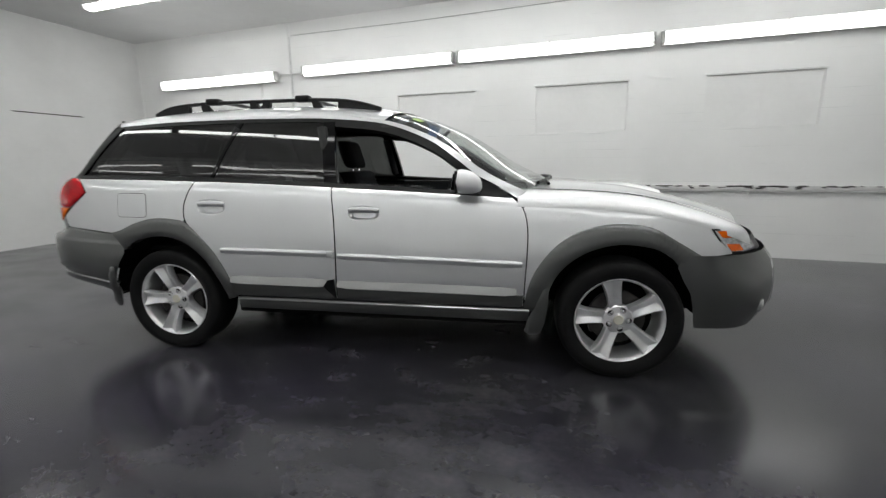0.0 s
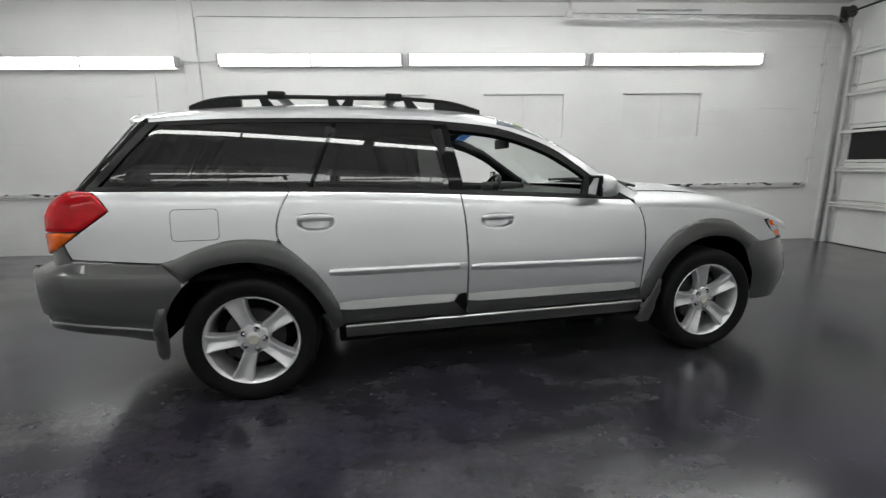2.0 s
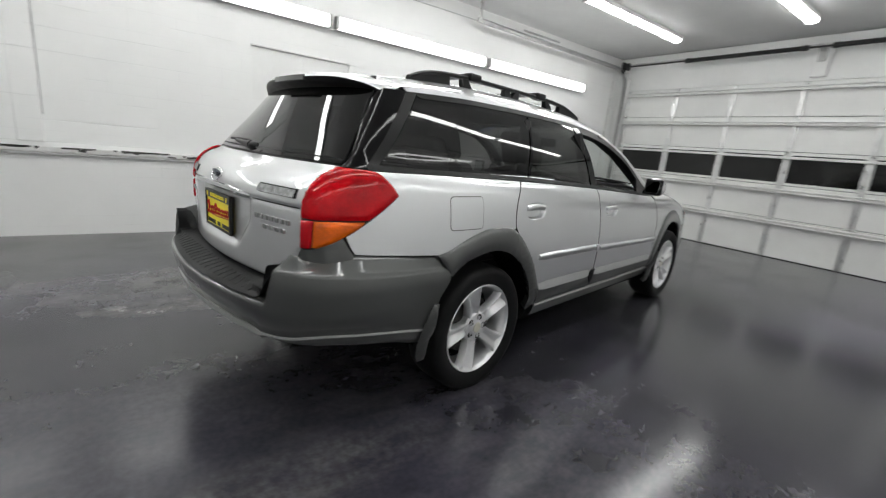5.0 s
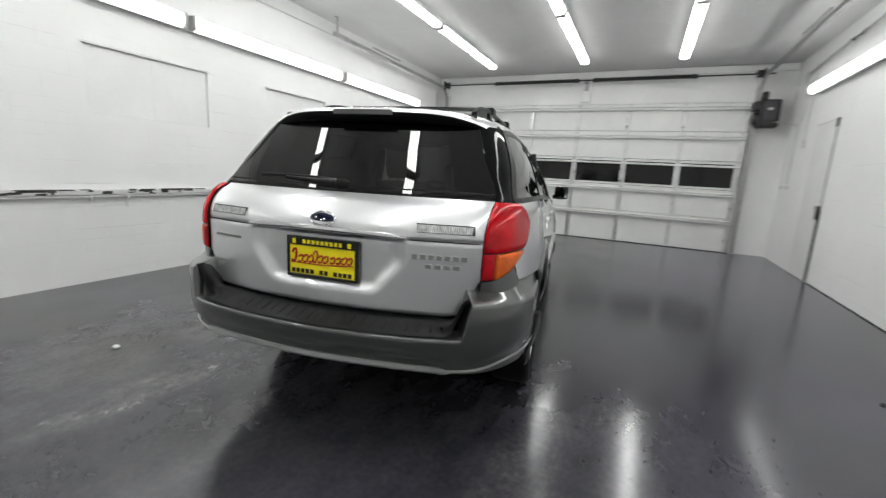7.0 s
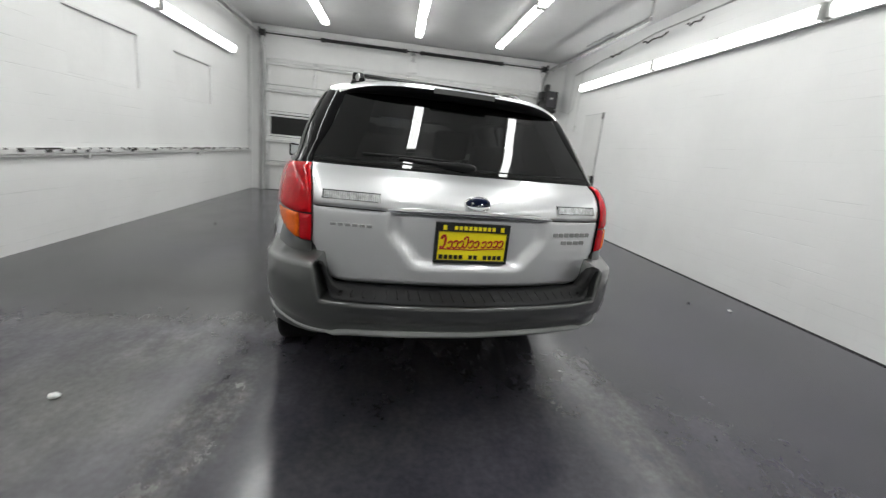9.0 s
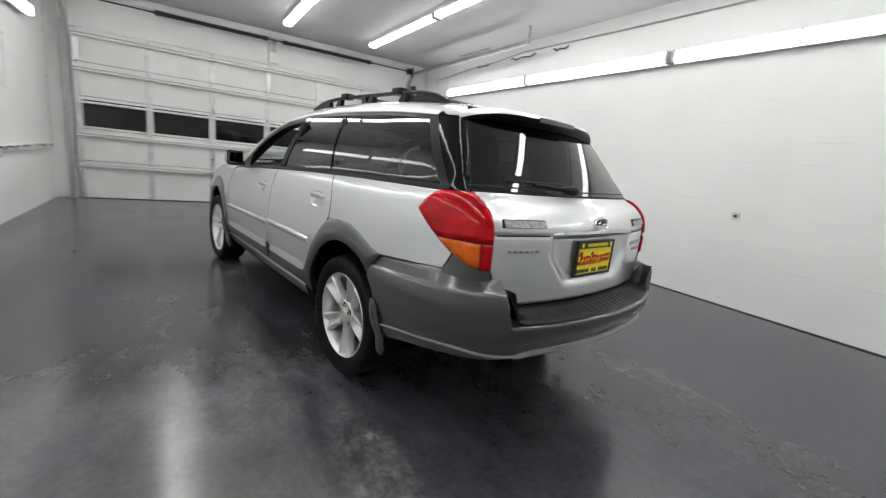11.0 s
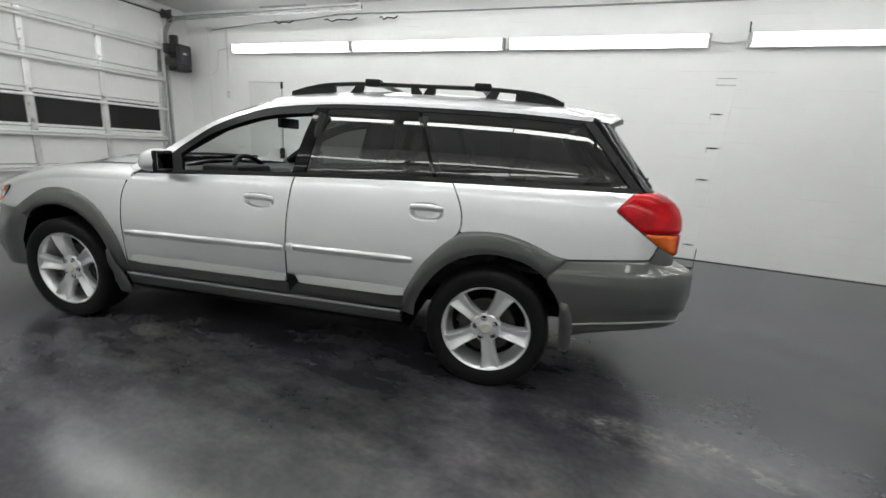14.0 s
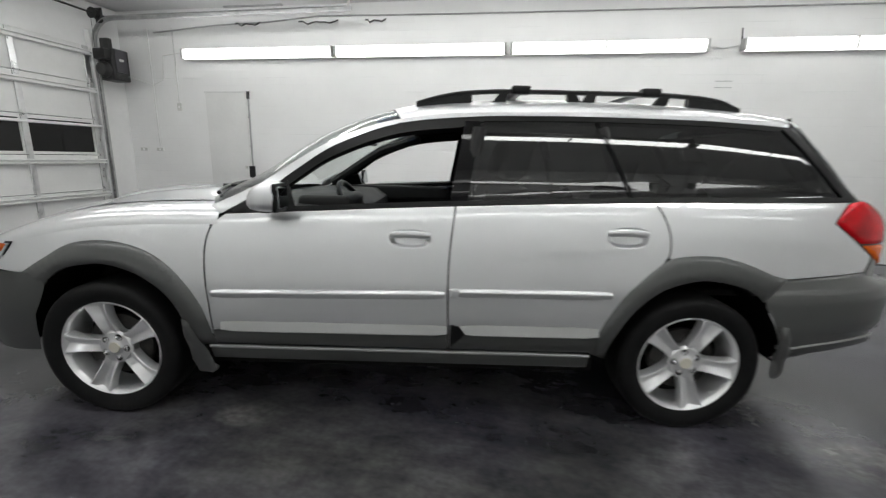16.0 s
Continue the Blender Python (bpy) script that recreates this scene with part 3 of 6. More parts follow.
# lamps
def strip_lamp(name, length, label, tube, k=1.0):
    """A twin-tube strip lamp along x: a shallow white pan with two ribbed diffusers on its underside (-z)."""
    lamp = tagged(new(name), label, "strip lamp", "strip lamps")
    part("pan", sweep_bm([((x, 0, 0), (0, 1, 0), (0, 0, 1)) for x in (-length / 2, length / 2)], [(a * k, b) for a, b in ((-0.078, 0.0), (-0.090, -0.060), (-0.085, -0.060), (-0.074, -0.006), (0.074, -0.006), (0.085, -0.060), (0.090, -0.060), (0.078, 0.0))]), WHITEMETAL, lamp)
    for s in (-1, 1):
        x0, x1 = (0.010, length / 2 - 0.034) if s > 0 else (-length / 2 + 0.034, -0.010)
        prof = [(-0.068, -0.036), (-0.080, -0.058), (-0.066, -0.092), (-0.030, -0.108), (0.030, -0.108), (0.066, -0.092), (0.080, -0.058), (0.068, -0.036)]
        part("diffuser", sweep_bm([((x, 0, 0), (0, 1, 0), (0, 0, 1)) for x in (x0, x1)], [(a * k, b) for a, b in prof]), tube, lamp, "glowing white acrylic diffuser")
    for x, w in ((-length / 2 + 0.018, 0.018), (0.0, 0.011), (length / 2 - 0.018, 0.018)):
        part("end_cap", box_bm(x - w, x + w, -0.082 * k, 0.082 * k, -0.114, -0.012, 0.006, 1), CAPGREY, lamp, "pale grey end cap")
    return lamp


first = strip_lamp("wall_lamp", 2.42, "long white fluorescent strip lamp, lit, on the block wall", TUBE, 0.86)


def lamp_pose(x, y, z, tilt):
    return pose(x, y, z, tilt, 0, 0)


first.matrix_basis = lamp_pose(-3.35, YL - 0.03, 2.53, -90)
for x in (-0.43, 2.045, 4.53):
    copy_thing(first, lamp_pose(x, YL - 0.03, 2.56, -90))
for x in (4.565, 2.13, -0.335, -3.13):
    copy_thing(first, lamp_pose(x, YR + 0.03, 2.65, 90))
ceil_lamp = strip_lamp("ceiling_lamp", 2.42, "long white fluorescent strip lamp, lit, under the ceiling", CEILTUBE, 0.8)
ceil_lamp.matrix_basis = pose(4.74, 1.64, ZC)
for x in (4.74, 2.28, -0.18, -2.64):
    for y in (1.64, -0.07, -1.62):
        if (x, y) != (4.74, 1.64):
            copy_thing(ceil_lamp, pose(x, y, ZC))


# ---- the car ----
TURN = 9.0
car = tagged(new("station_wagon"), "silver all-road station wagon with grey lower cladding, parked, front windows down", "car")
car.matrix_basis = pose(0, 0, 0, 0, 0, TURN)

BELT = pch([-0.75, 0.23, 1.09, 2.10, 2.4], [1.083, 1.063, 1.027, 0.970, 0.955])
HALF = pch([0.18, 0.29, 0.36, 0.42, 0.52, 0.66, 0.84, 0.95, 1.00, 1.03, 1.06, 1.12, 1.20, 1.30, 1.40, 1.47],
           [0.775, 0.800, 0.806, 0.826, 0.838, 0.839, 0.824, 0.805, 0.790, 0.770, 0.752, 0.7345, 0.705, 0.654, 0.588, 0.533])
XE = pch([0.40, 0.60, 0.78, 0.90, 0.96, 1.00, 1.03, 1.06, 1.08, 1.25, 1.44, 1.5], [-0.878, -0.878, -0.878, -0.878, -0.872, -0.856, -0.832, -0.790, -0.742, -0.61, -0.475, -0.43])
YE = pch([0.40, 0.80, 1.00, 1.08, 1.25, 1.44, 1.5], [0.640, 0.640, 0.645, 0.650, 0.575, 0.495, 0.46])
WRAP_IN = pch([0.9, 1.05, 1.12, 1.2, 1.5], [0.30, 0.30, 0.20, 0.17, 0.17])


def half_width(x, z):
    zz = z + (1.03 - BELT(x)) * smoothstep(0.60, 0.95, z)
    y = HALF(zz)
    if x < 0:
        y -= 0.105 * x * x
    if x > 2.0:
        y -= 0.05 * (x - 2.0) ** 2
    return y


def side_at(p, z):
    """The car's side, unrolled: p is the length along it, turning the rear corner behind the wheel."""
    xa = XE(z) + WRAP_IN(z)
    if p >= xa:
        return Vector((p, half_width(p, z), z))
    s = min(1.0, (xa - p) / (WRAP_IN(z) + 0.12))
    a = (xa, half_width(xa, z))
    b = (XE(z), YE(z))
    cx = b[0] - 0.005 + 0.045 * smoothstep(1.10, 1.04, z)
    slope = (half_width(xa + 0.01, z) - half_width(xa, z)) / 0.01
    full = smoothstep(1.13, 1.06, z)
    c = (cx, (half_width(b[0], z) + 0.020) * full + (a[1] + slope * (cx - xa)) * (1 - full))
    q = [(1 - s) ** 2 * a[k] + 2 * s * (1 - s) * c[k] + s * s * b[k] for k in (0, 1)]
    return Vector((q[0], q[1], z))


def corner_p(z):
    return XE(z) - 0.12


def side_normal(p, z, at=side_at):
    e = 0.004
    u = at(p + e, z) - at(p - e, z)
    v = at(p, z + e) - at(p, z - e)
    n = v.cross(u)
    n.normalize()
    return n if n.y > 0 or abs(n.y) < 0.2 and n.x < 0 else -n


def inset_poly(poly, d):
    """A polygon drawn in by d along its edges' normals."""
    n = len(poly)
    area = sum(poly[i][0] * poly[(i + 1) % n][1] - poly[(i + 1) % n][0] * poly[i][1] for i in range(n))
    sgn = 1 if area > 0 else -1
    out = []
    for i in range(n):
        p0, p1, p2 = (Vector(poly[k % n]) for k in (i - 1, i, i + 1))
        e1, e2 = (p1 - p0).normalized(), (p2 - p1).normalized()
        n1, n2 = Vector((-e1.y, e1.x)) * sgn, Vector((-e2.y, e2.x)) * sgn
        m = n1 + n2
        if m.length < 1e-4:
            m = n1
        m.normalize()
        k = d / max(0.45, m.dot(n1))
        out.append(tuple(p1 + m * k))
    return out


def smooth_line(pts, n=6):
    """Points of a rounded line (Catmull-Rom) through the given ones."""
    out = []
    P = [Vector(p) for p in pts]
    for i in range(len(P) - 1):
        p0, p1, p2, p3 = P[max(i - 1, 0)], P[i], P[i + 1], P[min(i + 2, len(P) - 1)]
        for k in range(n):
            t = k / n
            out.append(tuple(0.5 * ((2 * p1) + (p2 - p0) * t + (2 * p0 - 5 * p1 + 4 * p2 - p3) * t * t + (3 * p1 - p0 - 3 * p2 + p3) * t ** 3)))
    out.append(tuple(P[-1]))
    return out


def newell(pts):
    n = Vector()
    for a, b in zip(pts, pts[1:] + pts[:1]):
        n += a.cross(b)
    return n


def rim_dist(p, z, poly, skip=()):
    """How far a point lies inside the polygon's rim; edges that start past z = skip are left out."""
    best = 9.0
    n = len(poly)
    for i in range(n):
        (ax, az), (bx, bz) = poly[i], poly[(i + 1) % n]
        if skip and max(az, bz) < skip:
            continue
        dx, dz = bx - ax, bz - az
        t = max(0.0, min(1.0, ((p - ax) * dx + (z - az) * dz) / (dx * dx + dz * dz + 1e-12)))
        best = min(best, math.hypot(p - ax - t * dx, z - az - t * dz))
    return best


def skin(name, poly, material, parent, side, label="", off=0.0, gap=0.0, fold=0.022, step=0.05, at=side_at, crown=0.0, dent=None, puff=None):
    """A sheet of the car's side: the polygon (p, z), laid on the surface, proud by off, its rim folded in."""
    poly = inset_poly(poly, gap) if gap else list(poly)
    bm = bmesh.new()
    vs = [bm.verts.new((p, 0, z)) for p, z in poly]
    fc = bm.faces.new(vs)
    fc.normal_update()
    bmesh.ops.triangulate(bm, faces=[fc], ngon_method="BEAUTY")
    lo = [min(q[k] for q in poly) for k in (0, 1)]
    hi = [max(q[k] for q in poly) for k in (0, 1)]
    for k, ax in ((0, (1, 0, 0)), (1, (0, 0, 1))):
        c = math.ceil(lo[k] / step) * step
        while c < hi[k]:
            co = (c, 0, 0) if k == 0 else (0, 0, c)
            bmesh.ops.bisect_plane(bm, geom=bm.verts[:] + bm.edges[:] + bm.faces[:], plane_co=co, plane_no=ax, dist=1e-5)
            c += step
    if dent:
        pc, zc, rp, rz, deep = dent
        base_at = at

        def at(p, z):
            q = base_at(p, z)
            u = (abs((p - pc) / rp) ** 2.6 + abs((z - zc) / rz) ** 2.6) ** (1 / 2.6)
            if u < 1:
                q = q - side_normal(p, z, base_at) * deep * smoothstep(1.0, 0.70, u)
            return q
        for k in range(-15, 16):
            for co, ax in (((pc + rp * k / 12, 0, 0), (1, 0, 0)), ((0, 0, zc + rz * k / 12), (0, 0, 1))):
                bmesh.ops.bisect_plane(bm, geom=bm.verts[:] + bm.edges[:] + bm.faces[:], plane_co=co, plane_no=ax, dist=1e-5)
    bmesh.ops.dissolve_degenerate(bm, dist=1e-5, edges=bm.edges[:])
    bm.verts.ensure_lookup_table()
    bm.normal_update()
    verts, norms, faces = [], [], []
    flip = -1 if side < 0 else 1
    mid = Vector(((lo[0] + hi[0]) / 2, (lo[1] + hi[1]) / 2))
    size = Vector(((hi[0] - lo[0]) / 2, (hi[1] - lo[1]) / 2))
    for v in bm.verts:
        p, z = v.co.x, v.co.z
        n = side_normal(p, z, at)
        o = off
        if crown:
            u = max(abs(p - mid.x) / size.x, abs(z - mid.y) / size.y)
            o += crown * (1 - min(1, u) ** 2)
        if puff:
            u = 1 - min(1.0, rim_dist(p, z, poly, puff[2]) / puff[1])
            o += puff[0] * math.sqrt(max(0.0, 1 - u * u))
        q = at(p, z) + n * o
        verts.append(Vector((q.x, q.y * flip, q.z)))
        norms.append(Vector((n.x, n.y * flip, n.z)))
    for f in bm.faces:
        ids = [v.index for v in f.verts]
        if newell([verts[i] for i in ids]).dot(norms[ids[0]]) < 0:
            ids.reverse()
        faces.append(ids)
    if puff:
        soft = [Vector() for _ in verts]
        for ids in faces:
            fn = newell([verts[i] for i in ids])
            for i in ids:
                soft[i] += fn
        norms = [n.normalized() if n.length else m for n, m in zip(soft, norms)]
    if fold:
        rim = [e for e in bm.edges if len(e.link_faces) == 1]
        made, outs, quads = {}, {}, []
        for e in rim:
            f = e.link_faces[0]
            ia, ib = e.verts[0].index, e.verts[1].index
            ctr = sum((verts[v.index] for v in f.verts), Vector()) / len(f.verts)
            n = (norms[ia] + norms[ib]).normalized()
            t = (verts[ib] - verts[ia]).normalized()
            d = n.cross(t)
            if d.dot(verts[ia] - ctr) < 0:
                d = -d
            quads.append((ia, ib, d))
            for i in (ia, ib):
                outs[i] = outs.get(i, Vector()) + d
        for i, d in outs.items():
            made[i] = (len(verts), len(verts) + 1)
            verts += [verts[i].copy(), verts[i] - norms[i] * fold]
            d = d.normalized()
            norms += [(norms[i] * 0.1 + d).normalized(), d]
        for ia, ib, d in quads:
            (a0, a1), (b0, b1) = made[ia], made[ib]
            q = [a0, b0, b1, a1]
            if (verts[b0] - verts[a0]).cross(verts[a1] - verts[a0]).dot(d) < 0:
                q.reverse()
            faces.append(q)
    bm.free()
    me = mesh_of(name, verts, faces, material, norms)
    if gap > 0 and fold:
        # the folded edges are coloured black to put shade into the shut lines
        me.materials.append(TRIM)
        for k in range(len(faces) - len(quads), len(faces)):
            me.polygons[k].material_index = 1
    return put(name, me, parent, label)


# lines of the side, (p, z)
GAP_R = smooth_line([(0.23, 1.062), (0.185, 0.975), (0.165, 0.89), (0.185, 0.81), (0.33, 0.665), (0.43, 0.49), (0.455, 0.38)], 4)
GAP_B = smooth_line([(1.09, 1.027), (1.110, 0.84), (1.115, 0.64), (1.105, 0.38)], 4)
GAP_F = smooth_line([(2.10, 0.970), (2.155, 0.912), (2.18, 0.81), (2.18, 0.66), (2.172, 0.50), (2.170, 0.38)], 4)
FLARE_R = smooth_line([(0.455, 0.37), (0.43, 0.485), (0.33, 0.66), (0.185, 0.805), (0.09, 0.834), (-0.03, 0.838), (-0.11, 0.825), (-0.20, 0.797), (-0.29, 0.760), (-0.352, 0.745)], 4)
ARCH_R = smooth_line([(0.392, 0.35), (0.380, 0.43), (0.340, 0.52), (0.265, 0.622), (0.158, 0.702), (0.011, 0.740), (-0.150, 0.718), (-0.235, 0.678), (-0.268, 0.650)], 4)
FLARE_F = smooth_line([(2.172, 0.37), (2.21, 0.545), (2.31, 0.70), (2.44, 0.793), (2.61, 0.832), (2.79, 0.816), (2.93, 0.742), (3.045, 0.672)], 4)
ARCH_F = smooth_line([(2.285, 0.36), (2.30, 0.50), (2.37, 0.615), (2.49, 0.70), (2.64, 0.738), (2.79, 0.724), (2.88, 0.690), (2.95, 0.620)], 4)
BELT_AT = [(x, BELT(x)) for x in np.linspace(-0.645, 2.10, 45)]


def between(line, a, b):
    return [q for q in line if a - 1e-6 <= q[0] <= b + 1e-6]


def shoulder(x):
    return HOODLINE(x) - 0.085


HOODLINE = pch([2.05, 2.25, 2.43, 2.71, 3.01, 3.25, 3.40, 3.52], [1.010, 1.004, 0.998, 0.976, 0.915, 0.832, 0.765, 0.70])
LAMP_LOW = smooth_line([(-0.925, 0.789), (-0.83, 0.816), (-0.76, 0.846), (-0.69, 0.887), (-0.62, 0.938), (-0.556, 0.992)], 3)
LAMP_TOP = smooth_line([(-0.556, 0.992), (-0.574, 1.030), (-0.604, 1.066), (-0.645, 1.077), (-0.75, 1.081), (corner_p(1.081), 1.081)], 3)
QUARTER = ([q for q in GAP_R if q[1] > 0.812] + [q for q in FLARE_R if q[0] < 0.183] + [(-0.5, 0.757), (-0.725, 0.776), (-0.742, 0.80), (-0.764, 0.843)] + [q for q in LAMP_LOW if q[0] > -0.757] + LAMP_TOP[1:8] + [(-0.655, 1.078)] + between(BELT_AT, -0.645, 0.225))
NECK = [(-0.725, 0.700), (-0.732, 0.776), (-0.748, 0.80), (-0.770, 0.838)] + [q for q in LAMP_LOW[::-1] if q[0] < -0.772] + [(corner_p(0.786), 0.784), (corner_p(0.70), 0.700)]
REAR_DOOR = GAP_R + [(0.7, 0.376)] + GAP_B[::-1] + between(BELT_AT, 0.24, 1.08)[::-1]
FRONT_DOOR = GAP_B + [(1.6, 0.376)] + GAP_F[::-1] + between(BELT_AT, 1.10, 2.09)[::-1]
FENDER = [q for q in GAP_F if 0.41 < q[1] < 0.925] + [(2.176, 0.41)] + [(q[0] + 0.010, q[1]) for q in FLARE_F if q[1] > 0.42 and q[0] < 2.6] + [q for q in FLARE_F if q[0] >= 2.6] + [(3.12, 0.678), (3.195, 0.690), (3.11, 0.815)] + [(x, shoulder(x) + 0.006) for x in np.linspace(3.09, 2.16, 16)]
LAMP = LAMP_TOP + [(corner_p(z), z) for z in (1.05, 1.02, 0.99, 0.96, 0.92, 0.87, 0.82, 0.786)] + LAMP_LOW[:-1]
RED_UPPER = LAMP_TOP + [(corner_p(z), z) for z in (1.05, 1.02, 0.99, 0.96, 0.935, 0.900)] + [(-0.92, 0.898), (-0.80, 0.901), (-0.672, 0.903)] + [q for q in LAMP_LOW[:-1] if q[1] > 0.909]
AMBERPOLY = [(-0.684, 0.897), (-0.80, 0.897), (-0.912, 0.894), (-0.918, 0.85), (-0.922, 0.798)] + [q for q in LAMP_LOW if q[1] < 0.889 and q[0] > -0.915]
RED_INNER = [(-0.916, 0.894), (corner_p(0.894), 0.894), (corner_p(0.85), 0.85), (corner_p(0.79), 0.790), (-0.935, 0.792), (-0.926, 0.798), (-0.922, 0.85)]

DLO_TOP = smooth_line([(-0.405, 1.385), (-0.2, 1.398), (0.03, 1.408), (0.46, 1.414), (0.75, 1.412), (1.02, 1.404), (1.36, 1.365), (1.63, 1.266), (1.79, 1.160), (1.90, 1.075)], 5)
ROOFEDGE = pch([-0.5, -0.42, 0.0, 0.5, 1.02, 1.36, 1.64, 1.81, 1.95, 2.20], [1.410, 1.418, 1.438, 1.446, 1.436, 1.398, 1.302, 1.200, 1.105, 0.985])


def both(make):
    for side in (-1, 1):
        make(side)


def rounded(p0, p1, z0, z1, r, n=5):
    out = []
    for cx, cz, a0 in ((p1 - r, z1 - r, 0), (p0 + r, z1 - r, 90), (p0 + r, z0 + r, 180), (p1 - r, z0 + r, 270)):
        for k in range(n + 1):
            a = radians(a0 + 90 * k / n)
            out.append((cx + r * math.cos(a), cz + r * math.sin(a)))
    return out


def ribbon(line_a, line_b):
    return list(line_a) + list(line_b)[::-1]


def bar_on_side(name, p0, p1, zf, height, depth, material, parent, side, label="", ledge=False):
    """A rounded rubbing strip, or a sloping ledge, along the side between p0 and p1."""
    n = max(8, int((p1 - p0) / 0.06))
    rows = []
    for i in range(n + 1):
        p = p0 + (p1 - p0) * i / n
        t = min(1.0, min(i, n - i) * 0.5 + 0.75)
        q, nn = side_at(p, zf(p)), side_normal(p, zf(p))
        rows.append((Vector((q.x, q.y * side, q.z)), Vector((nn.x, nn.y * side, nn.z)) * t, Vector((0, 0, 1)) * t))
    h = height / 2
    prof = [(-0.004, -h), (depth * 0.35, -h * 0.98), (depth * 0.70, -h * 0.55), (depth * 0.97, 0.15 * h), (depth, 0.40 * h), (depth * 0.86, 0.68 * h), (depth * 0.3, h), (-0.004, h)]
    if ledge:
        prof = [(-0.004, -h), (depth - 0.003, -h), (depth, -h + 0.004), (depth * 0.9, -h + 0.012), (depth * 0.15, h - 0.006), (0.001, h), (-0.004, h)]
    return part(name, sweep_bm(rows, prof), material, parent, label, True)


def handle(p0, p1, z0, z1, parent, side):
    zc, hh = (z0 + z1) / 2, (z1 - z0) * 0.20
    rows = []
    for i in range(17):
        t = i / 16
        p = p0 + 0.006 + (p1 - p0 - 0.012) * t
        bow = math.sin(math.pi * t) ** 0.4
        zz = zc + 0.015 + 0.006 * math.sin(math.pi * t)
        q = side_at(p, zz)
        rows.append((Vector((q.x, (q.y - 0.004 + 0.013 * bow) * side, zz)), Vector((0, side, 0)), Vector((0, 0, 1)) * (0.75 + 0.25 * bow)))
    part("handle", sweep_bm(rows, [(-0.008, -hh), (0.003, -hh), (0.009, -hh * 0.45), (0.011, 0.25 * hh), (0.007, hh * 0.8), (-0.002, hh), (-0.008, hh)]), PAINT, parent, "silver pull handle", True)
    q = side_at(p0 + 0.022, zc - 0.018)
    part("key_cylinder", tube_bm([(p0 + 0.022, (q.y - 0.014) * side, zc - 0.016), (p0 + 0.022, (q.y - 0.004) * side, zc - 0.016)], 0.009, 12), CHROME, parent) if p0 > 1 else None


def dent_of(p0, p1, z0, z1):
    return ((p0 + p1) / 2, (z0 + z1) / 2, (p1 - p0) / 2, (z1 - z0) / 2, 0.024)


